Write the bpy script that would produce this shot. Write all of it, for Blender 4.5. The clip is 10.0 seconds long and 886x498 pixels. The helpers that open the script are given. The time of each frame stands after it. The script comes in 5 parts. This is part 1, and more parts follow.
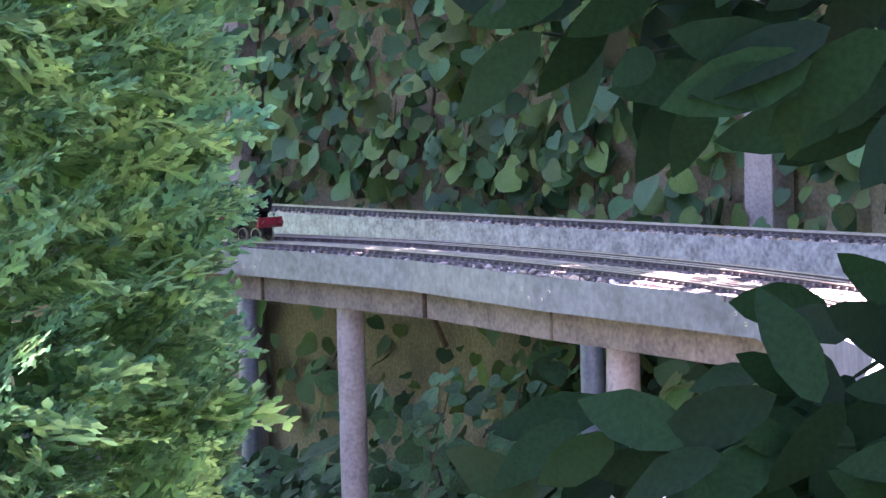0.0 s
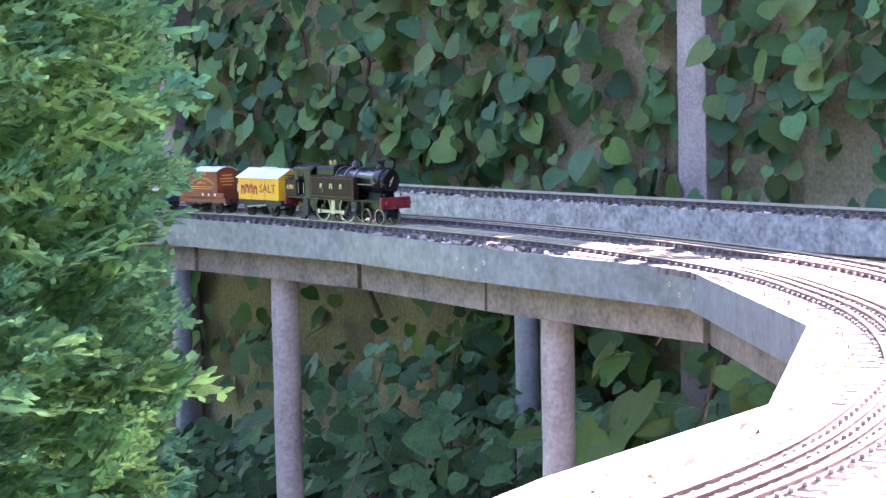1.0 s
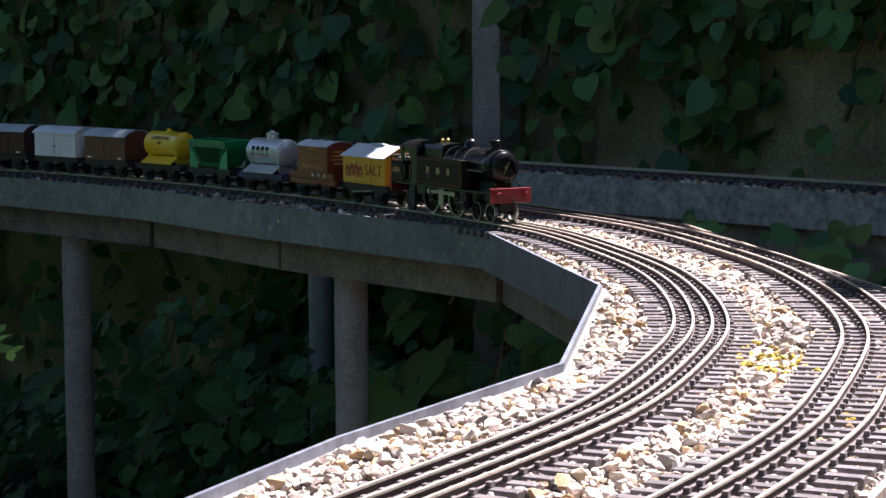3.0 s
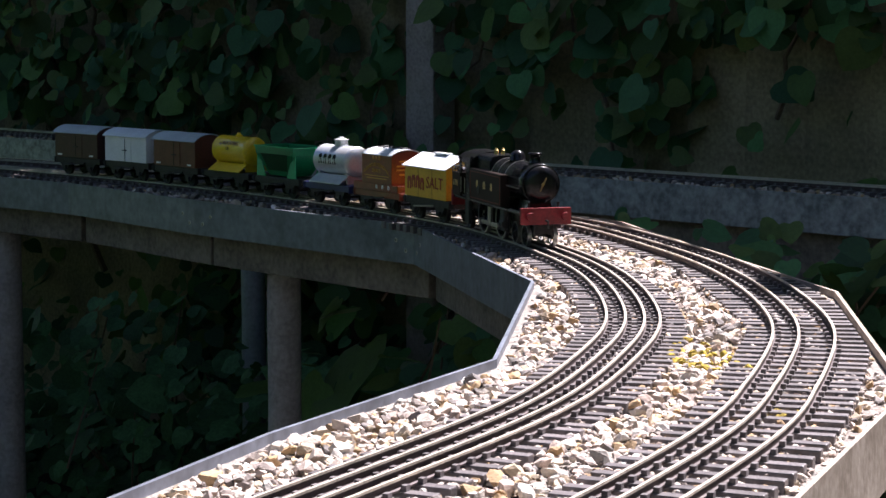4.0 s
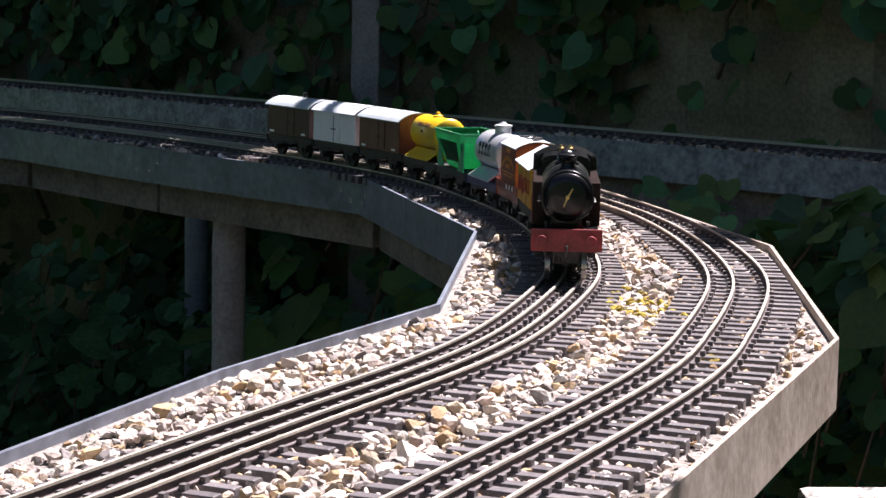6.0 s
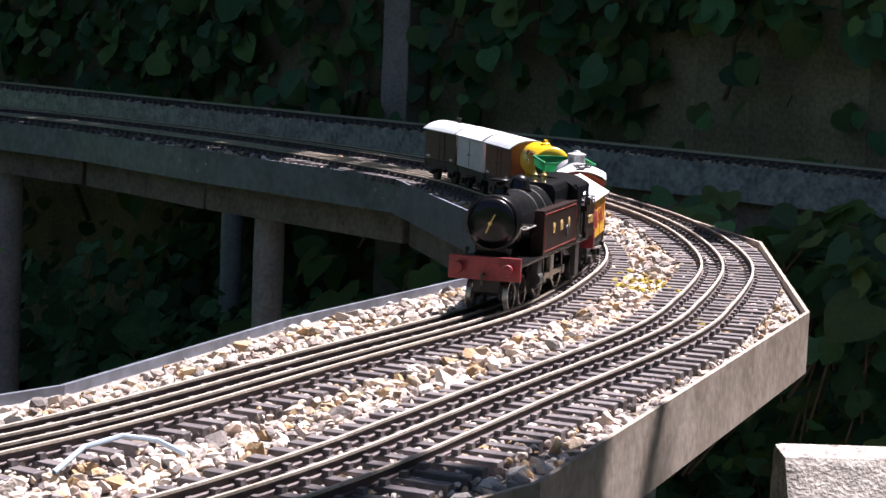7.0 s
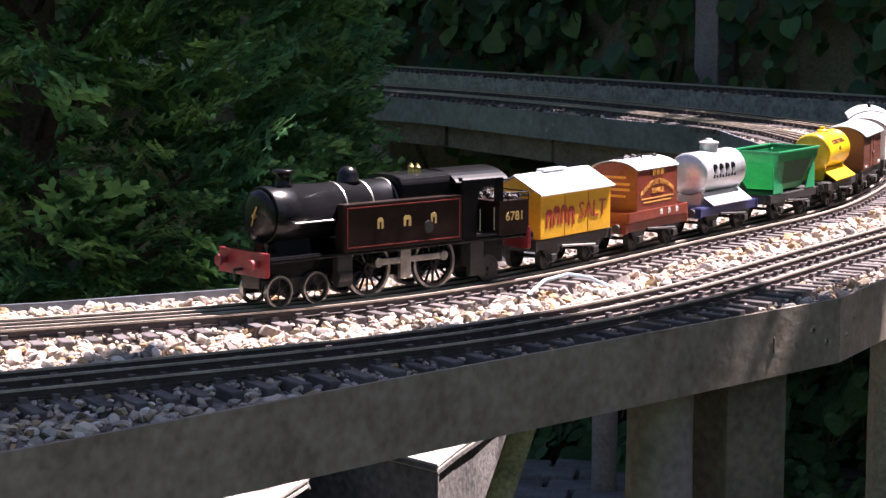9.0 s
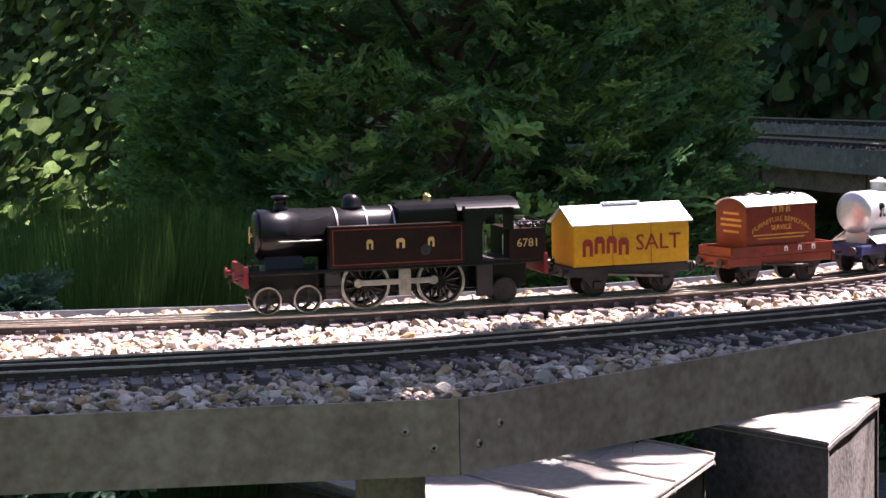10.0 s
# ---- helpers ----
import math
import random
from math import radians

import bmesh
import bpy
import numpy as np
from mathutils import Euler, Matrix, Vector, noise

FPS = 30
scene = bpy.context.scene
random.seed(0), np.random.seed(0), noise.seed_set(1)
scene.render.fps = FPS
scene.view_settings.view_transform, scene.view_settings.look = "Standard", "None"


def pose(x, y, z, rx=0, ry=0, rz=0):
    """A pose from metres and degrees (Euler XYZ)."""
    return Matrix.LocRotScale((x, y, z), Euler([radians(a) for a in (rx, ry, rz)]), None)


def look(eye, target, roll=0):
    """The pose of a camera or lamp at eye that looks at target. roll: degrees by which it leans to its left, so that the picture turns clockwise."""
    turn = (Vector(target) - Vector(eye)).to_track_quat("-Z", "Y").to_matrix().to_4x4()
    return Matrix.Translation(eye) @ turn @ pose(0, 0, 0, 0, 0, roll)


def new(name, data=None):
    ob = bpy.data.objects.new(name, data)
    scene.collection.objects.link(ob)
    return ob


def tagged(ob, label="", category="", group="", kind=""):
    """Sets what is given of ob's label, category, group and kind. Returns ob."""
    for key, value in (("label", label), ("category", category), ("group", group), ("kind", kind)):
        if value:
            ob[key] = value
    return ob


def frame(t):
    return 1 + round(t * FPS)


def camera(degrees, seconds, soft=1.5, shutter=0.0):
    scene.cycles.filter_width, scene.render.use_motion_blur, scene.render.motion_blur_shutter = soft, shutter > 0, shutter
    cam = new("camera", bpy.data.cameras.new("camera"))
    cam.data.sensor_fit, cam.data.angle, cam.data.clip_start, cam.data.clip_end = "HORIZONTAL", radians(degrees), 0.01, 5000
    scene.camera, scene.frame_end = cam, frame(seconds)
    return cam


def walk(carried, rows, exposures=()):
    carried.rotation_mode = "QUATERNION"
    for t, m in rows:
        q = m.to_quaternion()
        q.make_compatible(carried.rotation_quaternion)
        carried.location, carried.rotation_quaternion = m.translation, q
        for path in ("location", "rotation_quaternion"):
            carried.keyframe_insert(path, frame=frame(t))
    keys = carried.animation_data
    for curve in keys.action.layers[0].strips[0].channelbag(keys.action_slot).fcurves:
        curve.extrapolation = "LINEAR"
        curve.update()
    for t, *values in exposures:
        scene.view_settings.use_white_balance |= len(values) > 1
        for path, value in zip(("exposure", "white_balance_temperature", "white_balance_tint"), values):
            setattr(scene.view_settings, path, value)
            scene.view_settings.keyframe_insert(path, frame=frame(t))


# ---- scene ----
# The camera on its stand beside the line: seconds, place, yaw, pitch, roll.
cam = camera(23.34, 10.0, 1.5)
PATH = [
    (0.0, 0.000, 0.000, 0.239, 10.50, -4.03, -1.37),
    (0.5, 0.000, 0.000, 0.239, 10.44, -4.05, -1.31),
    (1.0, 0.000, 0.000, 0.239, 8.77, -4.85, -1.14),
    (1.5, 0.000, 0.000, 0.239, 7.33, -4.84, -0.89),
    (2.0, 0.000, 0.000, 0.239, 5.21, -5.01, -0.67),
    (2.5, 0.000, 0.000, 0.239, 3.90, -5.78, -0.51),
    (4.0, 0.000, 0.000, 0.239, 1.47, -6.13, 0.05),
    (4.5, 0.000, 0.000, 0.239, 0.04, -6.23, 0.26),
    (5.0, 0.000, 0.000, 0.239, -0.05, -6.84, 0.41),
    (5.5, 0.000, 0.000, 0.239, -0.17, -7.51, 0.58),
    (7.0, -0.015, -0.291, 0.231, 0.25, -6.61, 2.51),
    (7.5, -0.008, -0.437, 0.241, 1.50, -6.91, 1.49),
    (8.0, -0.014, -0.558, 0.246, 3.41, -7.25, 1.03),
    (8.5, -0.024, -0.663, 0.246, 5.43, -7.39, 1.33),
    (9.0, -0.034, -0.873, 0.241, 8.25, -7.38, 0.26),
    (9.5, -0.074, -1.182, 0.246, 11.67, -6.45, -1.38),
    (10.0, -0.171, -1.276, 0.228, 14.12, -5.67, -1.13),
]
EXPOSURE = [(0.0, 5.32, 6350, 60), (0.5, 5.65, 6250, 56), (1.0, 5.45, 6200, 52), (1.5, 5.05, 6100, 48), (2.0, 4.35, 6100, 42), (2.5, 3.05, 6200, 28), (2.7, 2.60, 6200, 26), (3.8, 1.85, 6100, 22), (7.0, 1.75, 6200, 24), (8.5, 1.80, 6350, 28), (9.0, 2.12, 6500, 31), (10.0, 2.34, 6600, 36)]


def eye_pose(x, y, z, yaw, pitch, roll):
    return pose(x, y, z, 0, 0, yaw) @ pose(0, 0, 0, 90 + pitch) @ pose(0, 0, 0, 0, 0, roll)


walk(cam, [(r[0], eye_pose(*r[1:])) for r in PATH], EXPOSURE)

# ---- light ----
SUN_AZ, SUN_EL = 42.0, 60.0  # degrees from +y towards +x, and above the horizon
world = bpy.data.worlds.new("sky")
scene.world = world
world.use_nodes = True
wn = world.node_tree.nodes
sky = wn.new("ShaderNodeTexSky")
sky.sky_type, sky.sun_disc = "NISHITA", False
sky.sun_elevation, sky.sun_rotation = radians(SUN_EL), radians(SUN_AZ)
wn["Background"].inputs["Strength"].default_value = 0.037
world.node_tree.links.new(sky.outputs[0], wn["Background"].inputs[0])
sun_way = Vector((math.sin(radians(SUN_AZ)) * math.cos(radians(SUN_EL)), math.cos(radians(SUN_AZ)) * math.cos(radians(SUN_EL)), math.sin(radians(SUN_EL))))
sun = new("sun", bpy.data.lights.new("sun", "SUN"))
sun.data.energy, sun.data.angle, sun.data.color = 5.0, radians(0.5), (1.0, 0.96, 0.9)
sun.matrix_world = look(sun_way * 10, (0, 0, 0))


# ---- materials ----
def mat(name, base, rough=0.6, metal=0.0, var=0.25, scale=40.0, fine=400.0, bump=0.0, tint=None, spread=0.0, coat=0.0, spec=0.5, trans=0.0, kinds=()):
    """A surface with mottling at two scales, fine relief, and a change from piece to piece."""
    m = bpy.data.materials.new(name)
    m.use_nodes = True
    n, l = m.node_tree.nodes, m.node_tree.links
    p = n["Principled BSDF"]
    p.inputs["Roughness"].default_value, p.inputs["Metallic"].default_value = rough, metal
    p.inputs["Coat Weight"].default_value, p.inputs["Specular IOR Level"].default_value = coat, spec
    tc = n.new("ShaderNodeTexCoord")
    n1, n2 = n.new("ShaderNodeTexNoise"), n.new("ShaderNodeTexNoise")
    n1.inputs["Scale"].default_value, n2.inputs["Scale"].default_value = scale, fine
    n1.inputs["Detail"].default_value = n2.inputs["Detail"].default_value = 3
    for t in (n1, n2):
        l.new(tc.outputs["Object"], t.inputs["Vector"])
    add = n.new("ShaderNodeMath")
    add.operation = "ADD"
    l.new(n1.outputs[0], add.inputs[0]), l.new(n2.outputs[0], add.inputs[1])
    ramp = n.new("ShaderNodeMapRange")
    ramp.inputs[1].default_value, ramp.inputs[2].default_value = 0.72, 1.28
    l.new(add.outputs[0], ramp.inputs[0])
    mix = n.new("ShaderNodeMix")
    mix.data_type = "RGBA"
    dark = tint or tuple(c * (1 - var) for c in base)
    light = tuple(min(1, c * (1 + var)) for c in base)
    mix.inputs[6].default_value, mix.inputs[7].default_value = (*dark, 1), (*light, 1)
    l.new(ramp.outputs[0], mix.inputs[0])
    out = mix.outputs[2]
    if spread:
        geo, oi, sm = n.new("ShaderNodeNewGeometry"), n.new("ShaderNodeObjectInfo"), n.new("ShaderNodeMath")
        sm.operation = "ADD"
        l.new(geo.outputs["Random Per Island"], sm.inputs[0]), l.new(oi.outputs["Random"], sm.inputs[1])
        fr = n.new("ShaderNodeMath")
        fr.operation = "FRACT"
        l.new(sm.outputs[0], fr.inputs[0])
        mr = n.new("ShaderNodeMapRange")
        mr.inputs[3].default_value, mr.inputs[4].default_value = 1 - spread, 1 + spread
        l.new(fr.outputs[0], mr.inputs[0])
        hsv = n.new("ShaderNodeHueSaturation")
        if kinds:  # a colour of its own for each piece
            cr, sm2, fr2 = n.new("ShaderNodeValToRGB"), n.new("ShaderNodeMath"), n.new("ShaderNodeMath")
            sm2.operation, fr2.operation = "MULTIPLY", "FRACT"
            sm2.inputs[1].default_value = 7.31
            l.new(fr.outputs[0], sm2.inputs[0]), l.new(sm2.outputs[0], fr2.inputs[0]), l.new(fr2.outputs[0], cr.inputs[0])
            cr.color_ramp.interpolation = "CONSTANT"
            for k, c in enumerate(kinds):
                e = cr.color_ramp.elements[0] if k == 0 else cr.color_ramp.elements.new(k / len(kinds))
                e.color = (*c, 1)
            cm = n.new("ShaderNodeMix")
            cm.data_type, cm.blend_type = "RGBA", "MULTIPLY"
            cm.inputs[0].default_value = 0.7
            l.new(cr.outputs[0], cm.inputs[6]), l.new(out, cm.inputs[7])
            out = cm.outputs[2]
        l.new(mr.outputs[0], hsv.inputs["Value"]), l.new(out, hsv.inputs["Color"])
        out = hsv.outputs[0]
    l.new(out, p.inputs["Base Color"])
    if bump:
        b = n.new("ShaderNodeBump")
        b.inputs["Strength"].default_value, b.inputs["Distance"].default_value = bump, 0.002
        l.new(n2.outputs[0], b.inputs["Height"]), l.new(b.outputs[0], p.inputs["Normal"])
    if trans:
        tr, ms = n.new("ShaderNodeBsdfTranslucent"), n.new("ShaderNodeMixShader")
        ms.inputs[0].default_value = trans
        l.new(out, tr.inputs[0]), l.new(p.outputs[0], ms.inputs[1]), l.new(tr.outputs[0], ms.inputs[2])
        l.new(ms.outputs[0], n["Material Output"].inputs[0])
    return m


# One galvanised steel: darker copy for shaded plates, lighter for the lit far board.
SHADED_STEEL = mat("galvanised_steel_shaded", (0.165, 0.185, 0.225), 0.45, 0.5, 0.3, 22, 90, 0.1)
LIT_STEEL = mat("mottled_steel_lit", (0.255, 0.275, 0.315), 0.45, 0.5, 0.45, 38, 120, 0.12)
FENCEPOST = mat("brown_grey_post", (0.27, 0.22, 0.2), 0.88, 0, 0.3, 18, 160, 0.5)
# Bed darker than its stones: shade in the gaps is put into its colour.
GRAVEL = mat("gravel_bed_shaded", (0.22, 0.19, 0.165), 0.95, 0, 0.5, 120, 500, 0.8)
STONE = mat("ballast_stone", (0.58, 0.54, 0.49), 0.85, 0, 0.25, 90, 600, 0.4, spread=0.4, kinds=((0.7, 0.62, 0.55), (0.6, 0.49, 0.36), (0.3, 0.27, 0.26), (0.74, 0.68, 0.62), (0.52, 0.36, 0.2), (0.66, 0.56, 0.5), (0.42, 0.36, 0.33), (0.62, 0.5, 0.44), (0.76, 0.72, 0.68)))
RAIL = mat("rusted_rail_web", (0.07, 0.05, 0.048), 0.6, 0.2, 0.35, 60, 500)
RAILHEAD = mat("worn_rail_head", (0.55, 0.48, 0.4), 0.4, 0.45, 0.3, 60, 500)
SLEEPER = mat("dark_sleeper", (0.115, 0.10, 0.10), 0.42, 0, 0.3, 80, 600, 0.2, spread=0.25)
TIMBER = mat("weathered_timber", (0.16, 0.135, 0.11), 0.9, 0, 0.4, 20, 150, 0.5)
POSTWOOD = mat("grey_post_wood", (0.28, 0.245, 0.235), 0.85, 0, 0.3, 18, 160, 0.4)
CONCRETE = mat("grey_concrete", (0.33, 0.31, 0.29), 0.9, 0, 0.3, 25, 220, 0.5)
PLANK = mat("fence_plank", (0.25, 0.2, 0.12), 0.9, 0, 0.35, 9, 130, 0.4, spread=0.2)
LEAF = mat("climber_leaf", (0.85, 0.85, 0.85), 0.6, 0, 0.3, 30, 200, 0, spread=0.45, trans=0.25, spec=0.3, kinds=((0.062, 0.165, 0.066), (0.10, 0.185, 0.045), (0.05, 0.135, 0.058), (0.07, 0.175, 0.055), (0.12, 0.18, 0.05)))
STEM = mat("climber_stem", (0.14, 0.09, 0.06), 0.9, 0, 0.3, 40, 200)
CYPRESS = mat("cypress_spray", (0.165, 0.32, 0.09), 0.85, 0, 0.3, 4, 40, 0, spread=0.45, trans=0.2, tint=(0.06, 0.205, 0.115), spec=0.1)
GRASS = mat("grass_blade", (0.07, 0.165, 0.036), 0.7, 0, 0.3, 10, 100, 0, spread=0.4, trans=0.25, spec=0.2)
FASCIA = mat("brown_grey_steel", (0.32, 0.27, 0.225), 0.55, 0.2, 0.25, 26, 130, 0.2, tint=(0.215, 0.17, 0.13))
SOIL = mat("dark_soil", (0.035, 0.035, 0.022), 1.0, 0, 0.4, 6, 60, 0.6)
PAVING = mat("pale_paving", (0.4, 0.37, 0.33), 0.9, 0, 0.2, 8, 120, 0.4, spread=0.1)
BARK = mat("bark", (0.12, 0.08, 0.055), 0.95, 0, 0.4, 30, 200, 0.7)


# ---- builders ----
def mesh_object(name, verts, faces, material, parent=None, label="", smooth=False):
    me = bpy.data.meshes.new(name)
    me.from_pydata([tuple(v) for v in verts], [], [tuple(f) for f in faces])
    me.update()
    if smooth:
        me.polygons.foreach_set("use_smooth", [True] * len(me.polygons))
    me.materials.append(material)
    ob = new(name, me)
    ob.parent = parent
    return tagged(ob, label)


def part(name, bm, material, parent=None, label="", smooth=False):
    me = bpy.data.meshes.new(name)
    bmesh.ops.recalc_face_normals(bm, faces=bm.faces)
    bm.to_mesh(me)
    bm.free()
    if smooth:
        for poly in me.polygons:
            poly.use_smooth = True
    me.materials.append(material)
    ob = new(name, me)
    ob.parent = parent
    return tagged(ob, label)


def shared(name, me, parent, m=None):
    ob = new(name, me)
    ob.parent = parent
    if m is not None:
        ob.matrix_basis = m
    return ob


def box(bm, x0, x1, y0, y1, z0, z1, bevel=0.0, m=None):
    got = bmesh.ops.create_cube(bm, size=1, matrix=Matrix.Translation(((x0 + x1) / 2, (y0 + y1) / 2, (z0 + z1) / 2)) @ Matrix.Diagonal((x1 - x0, y1 - y0, z1 - z0, 1)))
    vs = got["verts"]
    if bevel:
        es = list({e for v in vs for e in v.link_edges})
        r = bmesh.ops.bevel(bm, geom=es, offset=bevel, segments=2, affect="EDGES", profile=0.6)
        vs = list({v for f in r["faces"] for v in f.verts} | {v for v in vs if v.is_valid})
    if m is not None:
        bmesh.ops.transform(bm, matrix=m, verts=vs)
    return vs


def rod(bm, a, b, r, r2=None, n=12):
    a, b = Vector(a), Vector(b)
    q = (b - a).to_track_quat("Z", "Y").to_matrix().to_4x4()
    return bmesh.ops.create_cone(bm, cap_ends=True, segments=n, radius1=r, radius2=r if r2 is None else r2, depth=(b - a).length, matrix=Matrix.Translation((a + b) / 2) @ q)["verts"]


def lathe(bm, profile, m, n=24, caps=True):
    """Turn (along, radius) pairs about the local x axis."""
    rings = []
    for x, r in profile:
        rings.append([bm.verts.new(m @ Vector((x, r * math.cos(2 * math.pi * k / n), r * math.sin(2 * math.pi * k / n)))) for k in range(n)])
    for p, q in zip(rings, rings[1:]):
        for k in range(n):
            bm.faces.new((p[k], p[(k + 1) % n], q[(k + 1) % n], q[k]))
    if caps:
        bm.faces.new(rings[0]), bm.faces.new(rings[-1][::-1])


def prism(bm, outline, a0, a1, axis="y", bevel=0.0):
    """A side outline drawn out between two planes: (x, z) along y, or (y, z) along x."""
    def at(p, a):
        return (p[0], a, p[1]) if axis == "y" else (a, p[0], p[1])
    lo, hi = [bm.verts.new(at(p, a0)) for p in outline], [bm.verts.new(at(p, a1)) for p in outline]
    fs = [bm.faces.new(lo), bm.faces.new(hi[::-1])]
    for k in range(len(outline)):
        j = (k + 1) % len(outline)
        fs.append(bm.faces.new((lo[k], hi[k], hi[j], lo[j])))
    bmesh.ops.recalc_face_normals(bm, faces=fs)
    if bevel:
        bmesh.ops.bevel(bm, geom=list({e for f in fs for e in f.edges}), offset=bevel, segments=2, affect="EDGES")


def spline(points, step=0.01):
    """An even, smoothed line through plan points."""
    p = np.array(points, float)
    ext = np.vstack([2 * p[0] - p[1], p, 2 * p[-1] - p[-2]])
    out = []
    for k in range(1, len(ext) - 2):
        a, b, c, d = ext[k - 1:k + 3]
        for u in np.linspace(0, 1, 24, endpoint=False):
            out.append(0.5 * (2 * b + (c - a) * u + (2 * a - 5 * b + 4 * c - d) * u * u + (3 * b - a - 3 * c + d) * u ** 3))
    out = np.array(out + [ext[-2]])
    s = np.r_[0, np.cumsum(np.linalg.norm(np.diff(out, axis=0), axis=1))]
    t = np.arange(0, s[-1], step)
    line = np.stack([np.interp(t, s, out[:, 0]), np.interp(t, s, out[:, 1])], 1)
    w = 15
    k = np.hanning(2 * w + 1)
    pad = np.vstack([line[0] + (np.arange(-w, 0)[:, None]) * (line[1] - line[0]), line, line[-1] + (np.arange(1, w + 1)[:, None]) * (line[-1] - line[-2])])
    return np.stack([np.convolve(pad[:, i], k / k.sum(), "valid") for i in (0, 1)], 1)


def rights(line):
    """The unit vectors to the right of a line's way."""
    d = np.gradient(line, axis=0)
    d /= np.linalg.norm(d, axis=1)[:, None]
    return np.stack([d[:, 1], -d[:, 0]], 1)


# ---- the plan of the line ----
# The train's way: the middle of the narrow gauge of the inner track, from the far end on.
CENTRE = spline([(-2.000, 4.120), (-1.600, 3.860), (-1.250, 3.630), (-0.830, 3.355), (-0.700, 3.240), (-0.580, 3.130), (-0.478, 3.022), (-0.388, 2.918), (-0.298, 2.810), (-0.200, 2.675), (-0.110, 2.535), (-0.045, 2.420), (-0.005, 2.330), (0.066, 2.080), (0.088, 1.965), (0.100, 1.830), (0.102, 1.700), (0.098, 1.610), (0.081, 1.518), (0.055, 1.400), (0.028, 1.298), (-0.013, 1.198), (-0.062, 1.097), (-0.107, 1.004), (-0.147, 0.916), (-0.195, 0.811), (-0.242, 0.729), (-0.301, 0.642), (-0.361, 0.582), (-0.431, 0.529), (-0.493, 0.487), (-0.556, 0.447), (-0.654, 0.387), (-0.732, 0.347), (-0.947, 0.267), (-1.292, 0.177), (-1.891, 0.115), (-2.791, 0.131)])
SIDE = -rights(CENTRE)  # towards the outside of the bend
RUN = np.arange(len(CENTRE)) * 0.01
NEAR = np.clip((RUN - 3.72) / 1.3, 0, 1)
GAP = np.interp(RUN, (3.7, 4.0, 4.25, 4.5, 4.75, 5.0, 5.25, 5.5, 6.0), (0.134, 0.146, 0.153, 0.166, 0.189, 0.218, 0.238, 0.255, 0.28))
OUTER = CENTRE + SIDE * GAP[:, None]
OUTER_HALF = 0.0225 + 0.006 * NEAR
INNER_EDGE = [(-2.000, 4.080), (-1.600, 3.860), (-0.949, 3.385), (-0.622, 3.090), (-0.396, 2.800), (-0.095, 2.466), (0.032, 1.940), (-0.002, 1.488), (-0.131, 1.215), (-0.236, 0.925), (-0.387, 0.723), (-0.540, 0.607), (-0.802, 0.448), (-1.010, 0.378), (-1.500, 0.310), (-2.710, 0.424)]
OUTER_EDGE = [(-1.850, 4.320), (-1.450, 4.060), (-0.750, 3.580), (-0.390, 3.260), (-0.130, 2.950), (0.145, 2.520), (0.297, 1.875), (0.265, 1.373), (0.031, 0.728), (-0.247, 0.353), (-0.488, 0.015), (-0.757, -0.087), (-1.386, -0.160), (-2.455, -0.141)]


def clearance(line, edge):
    """How far each point of a line lies from a board's edge."""
    least = np.full(len(line), 9.0)
    for a, b in zip(np.array(edge), np.array(edge)[1:]):
        u = np.clip(((line - a) @ (b - a)) / ((b - a) @ (b - a)), 0, 1)
        least = np.minimum(least, np.linalg.norm(line - (a + u[:, None] * (b - a)), axis=1))
    return least


OUTER_SLEEPER = np.minimum(0.047 + 0.018 * NEAR, clearance(OUTER, OUTER_EDGE) - 0.007)  # half lengths
RAIL_TOP, SLEEPER_TOP, BED = 0.0092, 0.0025, -0.005


def trestle_edge(name, pts, height, parent, label, metal=None, rise=0.0015):
    """Steel fascia plates, one to each straight run of a board's edge."""
    for k, (a, b) in enumerate(zip(pts, pts[1:])):
        a, b = Vector((*a, 0)), Vector((*b, 0))
        d = (b - a).normalized()
        n = Vector((d.y, -d.x, 0)) * 0.0015
        bm = bmesh.new()
        up = Vector((0, 0, rise))
        vs = [bm.verts.new(p + up) for p in (a + n, b + n, b - n, a - n)]
        f = bm.faces.new(vs)
        top = bmesh.ops.extrude_face_region(bm, geom=[f])["geom"]
        for v in (g for g in top if isinstance(g, bmesh.types.BMVert)):
            v.co.z = -height
        part(name, bm, metal or SHADED_STEEL, parent, label if k == 0 else "")


def evenly(pts, count):
    """Points at even steps along a run of straight pieces."""
    p = np.array(pts, float)
    s = np.r_[0, np.cumsum(np.linalg.norm(np.diff(p, axis=0), axis=1))]
    t = np.linspace(0, s[-1], count)
    return np.stack([np.interp(t, s, p[:, 0]), np.interp(t, s, p[:, 1])], 1)


def bed_between(name, left, right, z0, z1, material, parent, count=220):
    verts, faces = [], []
    for a, b in zip(evenly(left, count), evenly(right, count)):
        verts += [(*a, z1), (*b, z1), (*b, z0), (*a, z0)]
    for k in range(count - 1):
        for m in range(4):
            i, j = k * 4 + m, k * 4 + (m + 1) % 4
            faces.append((i, j, j + 4, i + 4))
    return mesh_object(name, verts, faces, material, parent)


